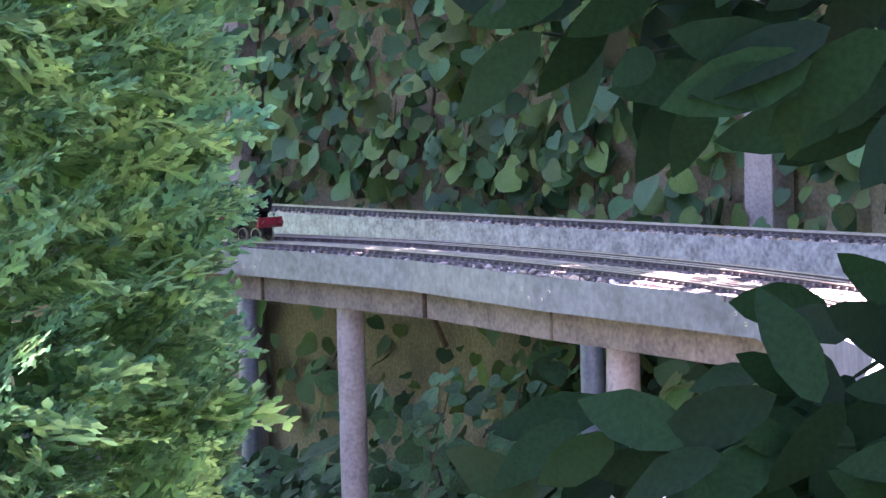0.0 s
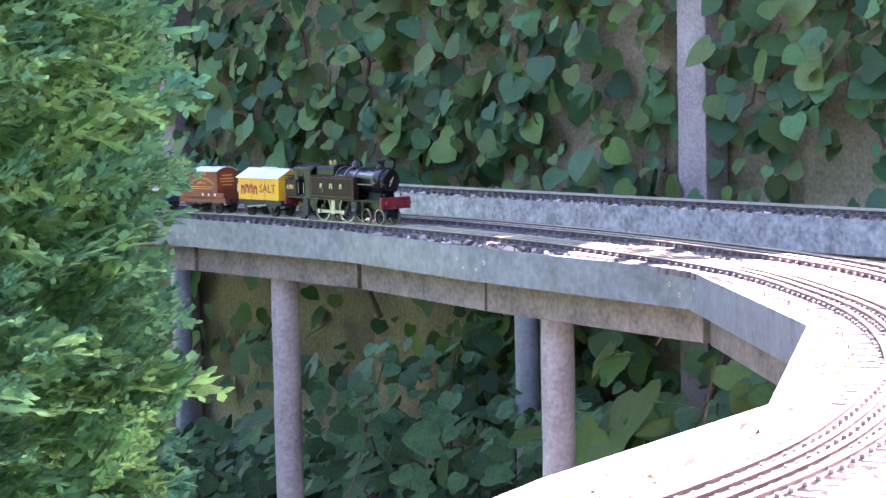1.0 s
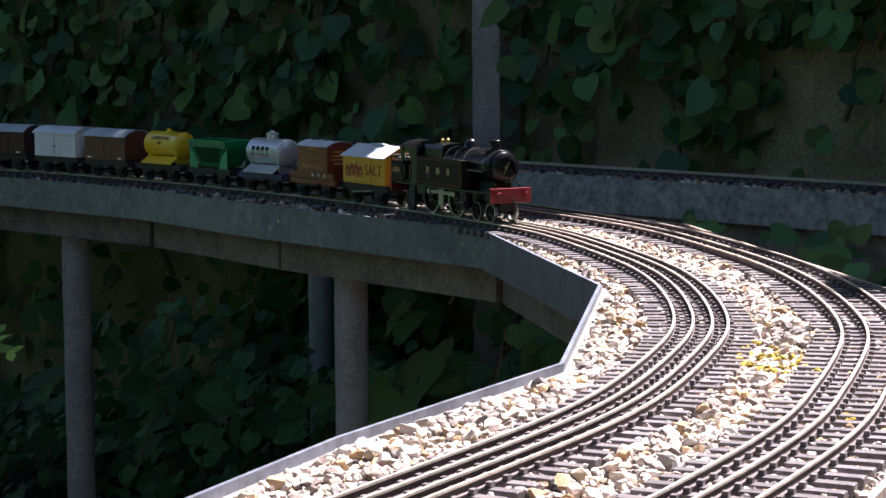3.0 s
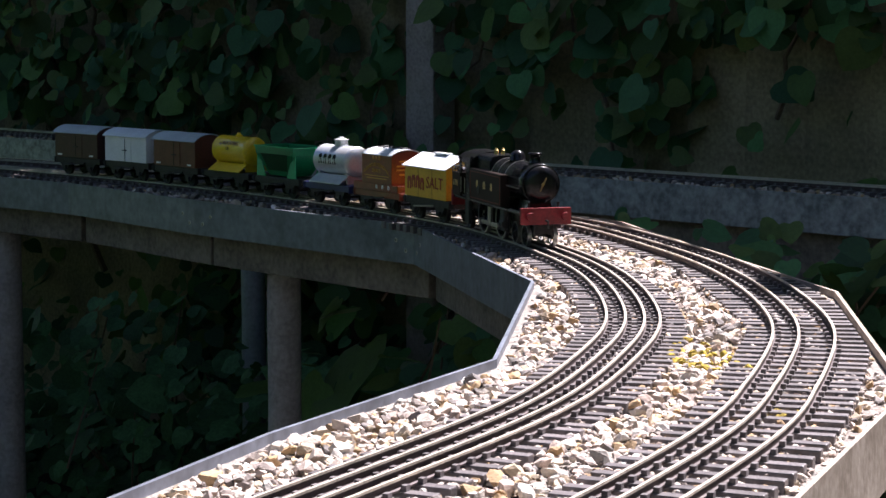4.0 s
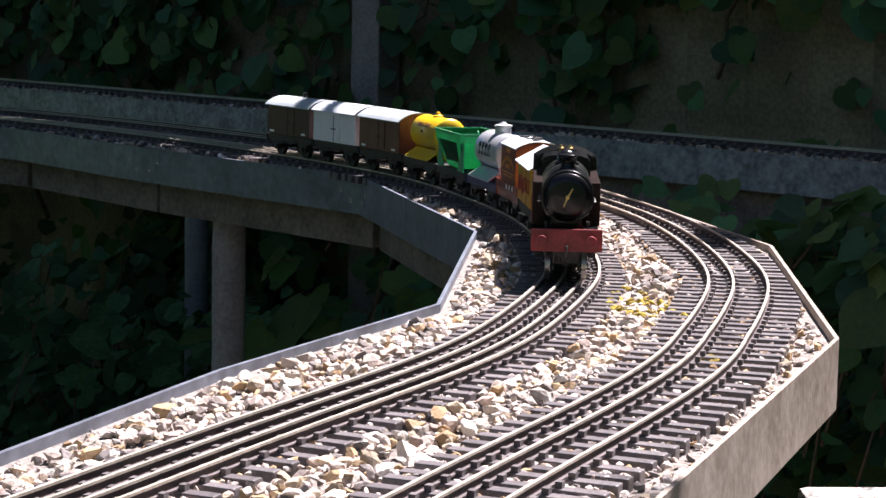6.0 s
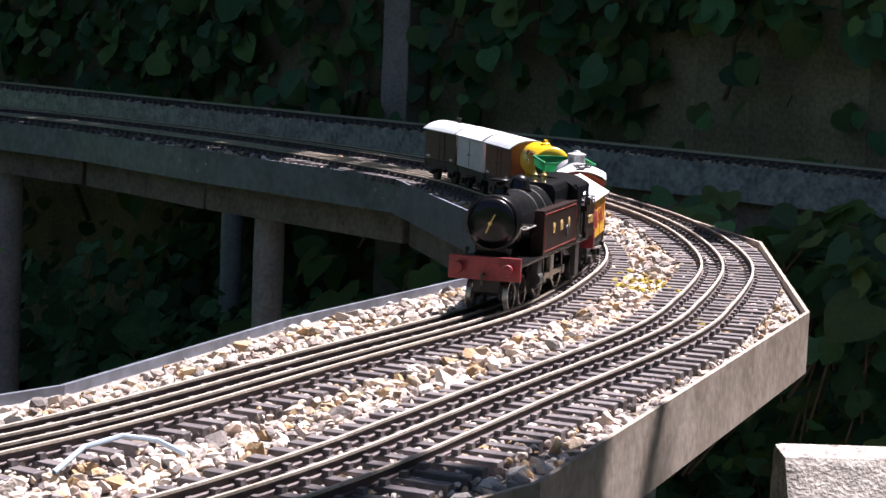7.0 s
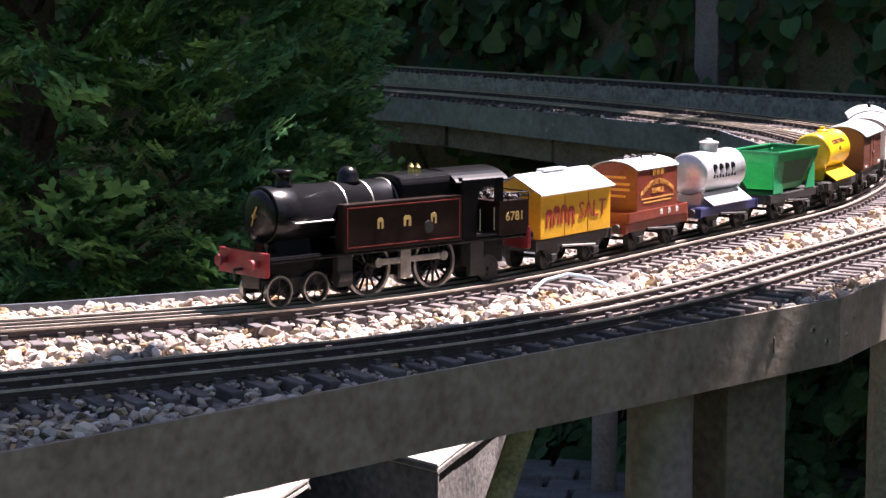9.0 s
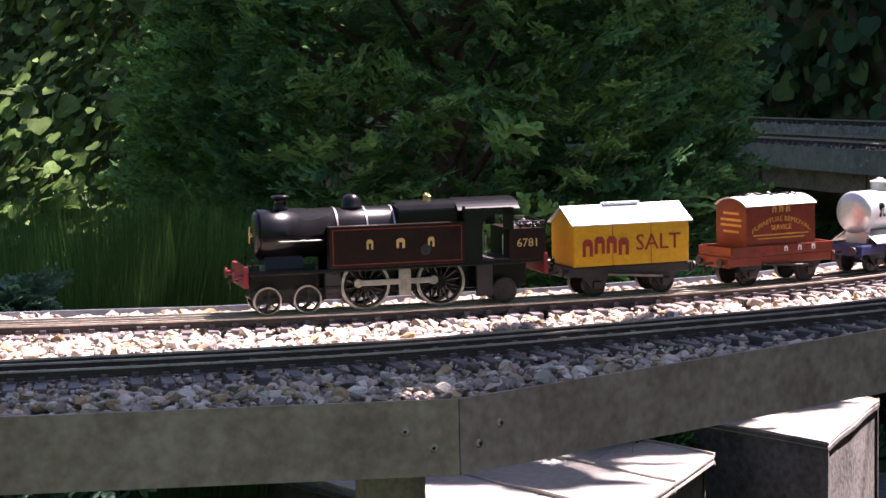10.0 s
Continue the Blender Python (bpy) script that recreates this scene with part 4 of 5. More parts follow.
def container_wagon():
    base = wagon("container_wagon", "red-brown flat wagon carrying a furniture container", RUST)
    bm = bmesh.new()
    box(bm, -0.059, 0.059, -0.0255, 0.0255, 0.0282, 0.0298, 0.0004)
    part("floor", bm, RUST, base)
    for s in (-1, 1):
        bm = bmesh.new()
        box(bm, -0.059, 0.059, *sorted((s * 0.0243, s * 0.0255)), 0.0298, 0.0372, 0.0003)
        side = part("side_board", bm, RUST, base)
        bars("mark", [0.004, 0.004, 0.004], 0.005, side, (-s * 0.02, s * 0.0256, 0.0335), s, WHITE, 0.016)
        bm = bmesh.new()
        box(bm, *sorted((s * 0.0575, s * 0.059)), -0.0255, 0.0255, 0.0298, 0.0372, 0.0003)
        part("end_board", bm, RUST, base)
    bm = bmesh.new()
    arc = [(0.0235 * math.sin(a) / math.sin(1.0), 0.0725 + 0.008 * (math.cos(a * 1.5))) for a in np.linspace(-1.0, 1.0, 11)]
    prism(bm, [(-0.0235, 0.030), (0.0235, 0.030)] + arc[::-1], -0.040, 0.040, "x", 0.0004)
    box_ob = part("container", bm, RUST, base, "red-brown lettered furniture container")
    bm = bmesh.new()
    arc = [(0.0245 * math.sin(a) / math.sin(1.0), 0.0732 + 0.008 * (math.cos(a * 1.5))) for a in np.linspace(-1.0, 1.0, 11)]
    prism(bm, arc + [(y, z + 0.0009) for y, z in arc[::-1]], -0.041, 0.041, "x")
    part("roof", bm, WHITE_ROOF, base, "pale scuffed roof")
    bm = bmesh.new()  # lifting chains on the roof
    for k in range(14):
        x = -0.03 + k * 0.0046
        r = random.Random(k)
        rod(bm, (x, r.uniform(-0.01, 0.01), 0.0822), (x + 0.004, r.uniform(-0.01, 0.01), 0.0838), 0.0009, n=5)
    part("chain", bm, BLACKWORN, base, "dark lifting chains")
    for s in (-1, 1):
        plane_letters("letters", "FURNITURE REMOVAL", 0.0068, box_ob, (0, s * 0.0236, 0.0575), s, ORANGE, arch=0.004)
        plane_letters("letters", "SERVICE", 0.0066, box_ob, (0, s * 0.0236, 0.0535), s, ORANGE)
        bars("mark", [0.0045] * 3, 0.0058, box_ob, (0, s * 0.0236, 0.0705), s, ORANGE, 0.008)
        bm = bmesh.new()
        for z, w in ((0.0465, 0.032), (0.0432, 0.027)):
            box(bm, -w, w, *sorted((s * 0.0235, s * 0.0239)), z, z + 0.0011)
        part("small_print", bm, ORANGE, box_ob)
    for s in (-1, 1):
        bm = bmesh.new()
        for z, w in ((0.066, 0.012), (0.060, 0.016), (0.055, 0.016), (0.049, 0.012)):
            box(bm, *sorted((s * 0.0400, s * 0.0404)), -w, w, z, z + 0.0022)
        part("small_print", bm, ORANGE, box_ob)
    return base


def tank_wagon(paint, label, words, dome):
    base = wagon("tank_wagon", label, BLUE if dome else BLACKWORN)
    R, zc = 0.0205, 0.0585
    bm = bmesh.new()
    lathe(bm, [(-0.0465, 0.001), (-0.0458, 0.012), (-0.0435, 0.0185), (-0.0415, R), (-0.041, R), (-0.0405, R * 0.985), (0.0405, R * 0.985), (0.041, R), (0.0415, R), (0.0435, 0.0185), (0.0458, 0.012), (0.0465, 0.001)], Matrix.Translation((0, 0, zc)), 36)
    tank = part("tank", bm, paint, base, smooth=True)
    for s in (-1, 1):
        bm = bmesh.new()
        prism(bm, [(s * 0.012, 0.0405), (s * 0.0275, 0.0300), (s * 0.0275, 0.0288), (s * 0.012, 0.0392)], -0.041, 0.041, "x")
        part("skirt", bm, paint, base)
        bm = bmesh.new()
        prism(bm, [(-0.012, 0.0285), (0.012, 0.0285), (0.015, 0.046), (-0.015, 0.046)], *sorted((s * 0.034, s * 0.038)), "x")
        part("saddle", bm, paint, base)
    bm = bmesh.new()
    if dome:
        lathe(bm, [(0, 0.009), (0.008, 0.0088), (0.0085, 0.0098), (0.0098, 0.0098), (0.0115, 0.004), (0.013, 0.003), (0.0135, 0.0005)], Matrix.Translation((0, 0, zc + R - 0.002)) @ Matrix.Rotation(-math.pi / 2, 4, "Y"), 24)
    else:
        lathe(bm, [(0, 0.006), (0.002, 0.006), (0.0035, 0.003), (0.006, 0.0026), (0.0065, 0.0005)], Matrix.Translation((0, 0, zc + R - 0.001)) @ Matrix.Rotation(-math.pi / 2, 4, "Y"), 16)
    part("filler", bm, paint, tank)
    for s in (-1, 1):
        if dome:
            items = bars("mark", [0.0085] * 4, 0.0135, tank, (0.004 * s, s * 0.0, 0.0), s, BLACK, 0.0125)
        else:
            items = [plane_letters("letters", "LUBRICATING", 0.0075, tank, (0, 0, 0.0085), s, BROWN), plane_letters("letters", "OIL", 0.006, tank, (0, 0, 0.0005), s, BROWN)]
        for ob in items:  # wrap the flat marks round the barrel
            for v in ob.data.vertices:
                a = v.co.z / R + 0.12
                rr = R * 0.985 + abs(v.co.y) + 0.0001
                v.co.y, v.co.z = s * rr * math.cos(a), zc + rr * math.sin(a)
    return base


def hopper_wagon():
    base = wagon("hopper_wagon", "bright green open hopper wagon", BLACKWORN)
    bm = bmesh.new()
    top = [(-0.052, -0.0275, 0.0705), (0.052, -0.0275, 0.0705), (0.052, 0.0275, 0.0705), (-0.052, 0.0275, 0.0705)]
    bot = [(-0.026, -0.018, 0.030), (0.026, -0.018, 0.030), (0.026, 0.018, 0.030), (-0.026, 0.018, 0.030)]
    mid = [(-0.050, -0.0265, 0.0600), (0.050, -0.0265, 0.0600), (0.050, 0.0265, 0.0600), (-0.050, 0.0265, 0.0600)]
    t, b, c = ([bm.verts.new(p) for p in q] for q in (top, bot, mid))
    for k in range(4):
        j = (k + 1) % 4
        bm.faces.new((t[k], c[k], c[j], t[j])), bm.faces.new((c[k], b[k], b[j], c[j]))
    bm.faces.new(b)
    bmesh.ops.solidify(bm, geom=bm.faces[:], thickness=0.0012)
    body = part("hopper", bm, GREEN, base)
    bm = bmesh.new()
    for (x0, x1, y0, y1) in ((-0.053, 0.053, -0.0285, -0.0265), (-0.053, 0.053, 0.0265, 0.0285), (-0.053, -0.051, -0.0265, 0.0265), (0.051, 0.053, -0.0265, 0.0265)):
        box(bm, x0, x1, y0, y1, 0.0695, 0.0715, 0.0004)
    part("rim", bm, GREEN, base)
    for s in (-1, 1):
        bm = bmesh.new()
        v = [bm.verts.new(p) for p in ((-0.036, s * 0.0275, 0.0605), (0.036, s * 0.0275, 0.0605), (0.025, s * 0.0206, 0.0370), (-0.025, s * 0.0206, 0.0370))]
        bm.faces.new(v)
        bmesh.ops.solidify(bm, geom=bm.faces[:], thickness=0.0006)
        part("side_panel", bm, DARKGREEN, base, "dark green side panel")
        for x in (-0.047, 0.047):
            bm = bmesh.new()
            prism(bm, [(x * 0.62, 0.0285), (x * 1.12, 0.0285), (x * 1.08, 0.068), (x * 0.98, 0.066)], *sorted((s * 0.0225, s * 0.0237)))
            part("gusset", bm, GREEN, base)
    return base


def box_van(name, label, paint, roof, vent=False):
    base = wagon(name, label, BLACKWORN)
    bm = bmesh.new()
    arc = [(0.0262 * math.sin(a) / math.sin(0.9), 0.0665 + 0.011 * (math.cos(a) - math.cos(0.9)) / (1 - math.cos(0.9))) for a in np.linspace(-0.9, 0.9, 13)]
    prism(bm, [(-0.0255, 0.0285), (0.0255, 0.0285)] + [(y * 0.97, z) for y, z in arc[::-1]], -0.057, 0.057, "x", 0.0003)
    body = part("body", bm, paint, base)
    bm = bmesh.new()
    prism(bm, [(y * 1.08, z) for y, z in arc] + [(y * 1.08, z + 0.0013) for y, z in arc[::-1]], -0.0595, 0.0595, "x")
    part("roof", bm, roof, base, "curved sheet roof")
    for s in (-1, 1):
        bm = bmesh.new()
        box(bm, -0.0165, 0.0165, *sorted((s * 0.0255, s * 0.0262)), 0.0305, 0.064, 0.0002)
        door = part("door", bm, paint, base)
        bm = bmesh.new()
        box(bm, -0.0004, 0.0004, *sorted((s * 0.0261, s * 0.0266)), 0.0305, 0.064)
        rod(bm, (-0.006, s * 0.0268, 0.046), (0.006, s * 0.0268, 0.046), 0.0007, n=6)
        part("latch", bm, BLACKWORN, door)
        for z in (0.040, 0.051, 0.060):
            for x in (-0.037, 0.037):
                bm = bmesh.new()
                box(bm, x - 0.018, x + 0.018, *sorted((s * 0.0254, s * 0.02575)), z, z + 0.0006)
                part("plank_line", bm, paint, body)
        if paint is not WHITE:
            bm = bmesh.new()
            box(bm, -0.05, -0.038, *sorted((s * 0.0255, s * 0.0259)), 0.031, 0.0335)
            box(bm, 0.036, 0.046, *sorted((s * 0.0255, s * 0.0259)), 0.031, 0.0335)
            part("small_print", bm, WHITE, body)
    if vent:
        bm = bmesh.new()
        rod(bm, (0, 0, 0.077), (0, 0, 0.084), 0.0022, n=10)
        rod(bm, (0, 0, 0.0835), (0, 0, 0.0855), 0.0032, n=10)
        part("stove_pipe", bm, BLACKWORN, base)
        for s in (-1, 1):
            bm = bmesh.new()
            box(bm, *sorted((s * 0.0572, s * 0.0576)), -0.014, -0.004, 0.052, 0.063)
            part("window", bm, BLACKWORN, body)
    return base


TRAIN = [
    (locomotive(), 0.07),
    (gable_van(), 0.034),
    (container_wagon(), 0.034),
    (tank_wagon(SILVER, "silver tinplate tank wagon with a filler dome", "", True), 0.034),
    (hopper_wagon(), 0.034),
    (tank_wagon(BRIGHT_YELLOW, "bright yellow tinplate oil tank wagon", "", False), 0.034),
    (box_van("goods_van", "red-brown goods van with a grey curved roof", BROWN, GREY_ROOF), 0.034),
    (box_van("goods_van", "white goods van with a pale curved roof", WHITE, WHITE_ROOF), 0.034),
    (box_van("brake_van", "dark brown brake van with a stove pipe", DARKBROWN, GREY_ROOF, True), 0.034),
]
TIMES = [(0.0, 1.297), (0.6, 1.60), (1.0, 1.79), (1.5, 2.012), (2.0, 2.222), (2.5, 2.42), (3.2, 2.665), (4.0, 2.92), (4.5, 3.075), (5.0, 3.226), (5.5, 3.37), (6.2, 3.585), (7.0, 3.85), (7.5, 4.006), (8.0, 4.195), (8.5, 4.425), (9.0, 4.638), (9.5, 4.855), (10.0, 5.062)]


def nose_at(t):
    """How far along its way the engine's nose has come: smooth through the known times."""
    ts, ss = np.array(TIMES).T
    v = np.gradient(ss, ts)
    k = min(max(int(np.searchsorted(ts, t)) - 1, 0), len(ts) - 2)
    h = ts[k + 1] - ts[k]
    u = (t - ts[k]) / h
    return (2 * u ** 3 - 3 * u ** 2 + 1) * ss[k] + (u ** 3 - 2 * u ** 2 + u) * h * v[k] + (-2 * u ** 3 + 3 * u ** 2) * ss[k + 1] + (u ** 3 - u ** 2) * h * v[k + 1]


ARC = np.r_[0, np.cumsum(np.linalg.norm(np.diff(CENTRE, axis=0), axis=1))]


def on_line(s):
    return np.array([np.interp(s, ARC, CENTRE[:, i]) for i in (0, 1)])


def vehicle_pose(s, half):
    """A vehicle standing with its axles on the line about the place s."""
    f, b = on_line(s + half), on_line(s - half)
    c, d = (f + b) / 2, f - b
    return pose(c[0], c[1], RAIL_TOP, 0, 0, math.degrees(math.atan2(d[1], d[0])))


# ---- posts under the boards ----
def trestle_post(x, y, top, radius, material, label, lean=(0.0, 0.0), square=False):
    base = tagged(new("trestle_post"), label, "post", "posts under the boards")
    base.location = (x, y, -0.72)
    h = top + 0.72
    bm = bmesh.new()
    if square:
        box(bm, -radius, radius, -radius, radius, 0, h, 0.003)
        bmesh.ops.transform(bm, matrix=Matrix.Rotation(0.7, 4, "Z"), verts=bm.verts)
    else:
        rings = []
        for k in range(13):
            u = k / 12
            rings.append((u * h, radius * (1 + 0.02 * math.sin(k * 2.1))))
        lathe(bm, rings, Matrix.Rotation(-math.pi / 2, 4, "Y"), 20)
        for v in bm.verts:
            v.co.x += lean[0] * (1 - v.co.z / h)
            v.co.y += lean[1] * (1 - v.co.z / h)
    part("shaft", bm, material, base, smooth=not square)
    bm = bmesh.new()
    box(bm, -radius * 1.05, radius * 1.05, -radius * 1.05, radius * 1.05, h, h + 0.012, 0.001)
    part("cap_plate", bm, TIMBER, base)
    return base


GALV = mat("galvanised_pipe", (0.29, 0.31, 0.345), 0.5, 0.4, 0.2, 20, 150, 0.1)
trestle_post(-0.761, 3.290, -0.03, 0.022, POSTWOOD, "grey weathered round wooden post under the railway board")
trestle_post(-0.277, 2.755, -0.03, 0.022, POSTWOOD, "grey split round wooden post under the railway board")
trestle_post(-1.345, 4.76, -0.134, 0.022, GALV, "galvanised steel pipe carrying the board by the fence")
trestle_post(-0.45, 3.91, -0.134, 0.022, GALV, "galvanised steel pipe carrying the board by the fence")
trestle_post(0.092, 0.985, -0.03, 0.023, CONCRETE, "pale grey round post under the bend")
trestle_post(-0.096, 0.64, -0.03, 0.024, POSTWOOD, "grey brown wooden post under the bend")
trestle_post(-0.045, 0.69, -0.03, 0.028, TIMBER, "dark square timber post under the bend", square=True)
trestle_post(-0.173, 0.543, -0.03, 0.0095, mat("lichen_wood", (0.3, 0.29, 0.2), 0.9, 0, 0.5, 60, 300, 0.6), "thin leaning stick covered in pale lichen", (-0.22, -0.02))
trestle_post(-0.557, 0.10, -0.03, 0.024, CONCRETE, "pale grey round post under the front of the line")


# timber rails right under the steel edges of the far stretch
def edge_bearer(pts, inset, z0, z1, name="edge_bearer"):
    for a, b in zip(pts, pts[1:]):
        a, b = Vector((*a, 0)), Vector((*b, 0))
        d = (b - a).normalized()
        n = Vector((-d.y, d.x, 0))
        bm = bmesh.new()
        m = Matrix.Translation(a + n * inset) @ d.to_track_quat("X", "Z").to_matrix().to_4x4()
        box(bm, 0.004, (b - a).length - 0.004, -0.012, 0.012, z0, z1, 0.002, m)
        part(name, bm, TIMBER, BOARD, "")


edge_bearer(INNER_EDGE[:7], 0.035, -0.0865, -0.0175)


# rivets in pairs beside the joints of the plates
def rivets():
    me = bpy.data.meshes.new("rivet")
    bm = bmesh.new()
    bmesh.ops.create_uvsphere(bm, u_segments=10, v_segments=8, radius=0.003, matrix=Matrix.Diagonal((1, 0.35, 1, 1)) @ Matrix.Rotation(math.pi / 2, 4, 'X'))
    bm.to_mesh(me)
    bm.free()
    me.materials.append(SILVER_TYRE)
    me.materials.append(mat("rivet_hole", (0.03, 0.025, 0.02), 0.8))
    for f in me.polygons:
        if math.hypot(f.center.x, f.center.z) < 0.0014:
            f.material_index = 1
    for pts, sgn in ((INNER_EDGE, -1), (OUTER_EDGE, 1)):
        for k in ((2, 4, 5) if sgn < 0 else (2, 4, 8, 10)):
            p = Vector((*pts[k], 0))
            side = sgn * SIDE[int(np.linalg.norm(CENTRE - np.array(pts[k]), axis=1).argmin())]
            for q in (pts[k - 1], pts[k + 1]):
                d = (Vector((*q, 0)) - p).normalized()
                n = Vector((d.y, -d.x, 0)) * 0.0015
                if n.x * side[0] + n.y * side[1] < 0:
                    n = -n
                for off, z in ((0.016, -0.029), (0.034, -0.018)):
                    c = p + d * off + n
                    shared("rivet", me, BOARD, pose(c.x, c.y, z, 0, 0, math.degrees(math.atan2(d.y, d.x))))


rivets()


# ---- plants ----
def undergrowth(name, label, centre_fn, count, size, seed, material=LEAF, shape=HEART, parts=0):
    base = tagged(new(name), label, "undergrowth", kind="stuff")
    rng = np.random.default_rng(seed)
    places = []
    for _ in range(count):
        p = centre_fn(rng)
        tilt = Vector((rng.normal(-0.35, 0.4), rng.normal(-0.45, 0.4), 0.75 + rng.normal(0, 0.25)))
        places.append((turn_to(tilt, rng.normal(0, 1.0), rng.lognormal(math.log(size), 0.35)), np.array(p)))
    leaves("leaf_mass", places, shape, material, "", "", parts, base)
    bm = bmesh.new()
    r = random.Random(seed)
    for k in range(0, count, 9):
        p = Vector(places[k][1])
        rod(bm, p, p + Vector((r.uniform(-0.08, 0.08), r.uniform(-0.02, 0.1), -r.uniform(0.08, 0.2))), 0.0014, 0.0022, 5)
    part("stem", bm, STEM, base)
    return base


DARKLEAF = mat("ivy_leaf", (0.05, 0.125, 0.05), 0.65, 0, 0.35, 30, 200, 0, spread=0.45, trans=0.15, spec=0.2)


def under_far(rng):
    u = rng.uniform(-4.2, 1.4)
    n = rng.uniform(1.9, 2.7)
    hump = 0.28 + 0.22 * noise.noise((u * 2.3, 1.0, 4.0)) - 0.32 * (n < 2.1)
    hump *= 0.45 if u < -3.45 else 1.0
    return far_at(u, n, -0.68 + rng.uniform(0.02, max(0.06, hump)) * 1.25)


undergrowth("ivy", "dark ivy and bramble growing below the boards", under_far, 6000, 0.033, 31, DARKLEAF)


def big_clump(rng):
    u, n = rng.normal(-2.15, 0.16), rng.uniform(2.0, 2.35)
    return far_at(u, n, rng.uniform(-0.34, -0.13))


undergrowth("climber_clump", "large bright climber leaves below the bend", big_clump, 80, 0.05, 32, LEAF)


def right_clump(rng):
    u, n = rng.normal(-1.2, 0.3), rng.uniform(1.95, 2.3)
    return far_at(u, n, -0.55 + 0.53 * rng.uniform(0, 1) ** 0.55)


undergrowth("climber_clump", "green climber thicket behind the bend", right_clump, 1300, 0.03, 33, LEAF)


def hedge_leaf(rng):
    x = rng.uniform(-3.6, -1.45)
    z = rng.uniform(-0.6, 1.7)
    z = -0.6 + (z + 0.6) * 0.6
    y = 2.55 + 1.1 * (z + 0.3) + 0.2 * noise.noise((x * 1.7, z * 1.7, 2.0)) + rng.normal(0, 0.05)
    return (x, y, z)


HEDGE = mat("hedge_leaf", (0.11, 0.19, 0.045), 0.6, 0, 0.3, 30, 200, 0, spread=0.5, trans=0.3, spec=0.25)


def hedge():
    base = undergrowth("hedge", "leafy green hedge with sunlit yellowish leaves", hedge_leaf, 14000, 0.025, 35, HEDGE)
    # Dark leaf-coloured sheet behind the leaves stands in for the hedge's inner shade.
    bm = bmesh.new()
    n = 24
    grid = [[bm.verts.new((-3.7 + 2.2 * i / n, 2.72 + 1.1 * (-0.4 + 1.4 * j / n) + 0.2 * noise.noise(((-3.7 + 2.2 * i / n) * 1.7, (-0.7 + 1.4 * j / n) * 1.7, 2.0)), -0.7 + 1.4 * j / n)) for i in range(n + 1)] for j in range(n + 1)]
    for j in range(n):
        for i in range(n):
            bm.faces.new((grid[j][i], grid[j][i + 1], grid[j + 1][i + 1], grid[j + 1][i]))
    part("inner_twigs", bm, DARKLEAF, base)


hedge()


def grass_tuft(label, cx, cy, rx, ry, low, high, count, seed):
    base = tagged(new("ornamental_grass"), label, "grass", kind="stuff")
    rng = np.random.default_rng(seed)
    verts, faces = [], []
    for k in range(count):
        a, r = rng.uniform(0, 6.283), math.sqrt(rng.uniform())
        x, y = cx + rx * r * math.cos(a), cy + ry * r * math.sin(a)
        if (x + 0.48) * 0.56 + (y - 1.10) * 0.828 < 0.03 and x > -1.0:
            continue
        h = rng.uniform(low, high) * (1 - 0.10 * r ** 4) + 0.02 * noise.noise((x * 14, y * 14, seed))
        lean = rng.normal(0, 0.045, 2) + np.array((math.cos(a) * rx, math.sin(a) * ry)) * r * 0.3
        w = rng.uniform(0.0007, 0.0015)
        b = np.array((-math.sin(a + 1), math.cos(a + 1))) * w
        n0 = len(verts)
        for u in (0, 0.5, 0.8):
            c = np.array((x, y)) + lean * u * u
            verts += [(*(c - b * (1 - u * 0.5)), -0.7 + h * u), (*(c + b * (1 - u * 0.5)), -0.7 + h * u)]
        c = np.array((x, y)) + lean
        verts.append((*c, -0.7 + h))
        faces += [(n0, n0 + 1, n0 + 3, n0 + 2), (n0 + 2, n0 + 3, n0 + 5, n0 + 4), (n0 + 4, n0 + 5, n0 + 6)]
    mesh_object("blade_mass", verts, faces, GRASS, base)
    return base


grass_tuft("dense dark green grass tuft behind the line", -1.13, 1.0, 0.2, 0.16, 0.66, 0.79, 9000, 41)
grass_tuft("low green grass at the foot of the cypress", -0.78, 1.38, 0.2, 0.13, 0.54, 0.66, 4000, 42)
JUNIPER = mat("juniper_spray", (0.1, 0.2, 0.13), 0.85, 0, 0.3, 4, 40, 0, spread=0.3, trans=0.15, tint=(0.06, 0.14, 0.1), spec=0.15)
cypress(-1.11, 0.64, -0.7, 0.0, 0.14, "low blue-grey juniper beside the line", 1500, 17, 0.05, JUNIPER)


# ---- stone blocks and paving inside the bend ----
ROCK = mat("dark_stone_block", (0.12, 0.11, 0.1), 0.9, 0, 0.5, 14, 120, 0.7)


def block(name, label, x0, x1, y0, y1, z0, z1, material, turn=0.0, category="block", slope=0.0):
    bm = bmesh.new()
    box(bm, -(x1 - x0) / 2, (x1 - x0) / 2, -(y1 - y0) / 2, (y1 - y0) / 2, z0, z1, 0.006)
    bmesh.ops.subdivide_edges(bm, edges=bm.edges[:], cuts=2, use_grid_fill=True)
    for v in bm.verts:
        v.co += Vector((noise.noise(v.co * 9), noise.noise(v.co * 9 + Vector((5, 0, 0))), 0)) * 0.004
    for v in bm.verts:
        if v.co.y < 0:
            v.co.y -= slope * min(z1 - v.co.z, 0.23)
    ob = part(name, bm, material)
    ob.matrix_basis = pose((x0 + x1) / 2, (y0 + y1) / 2, 0, 0, 0, turn)
    return tagged(ob, label, category)


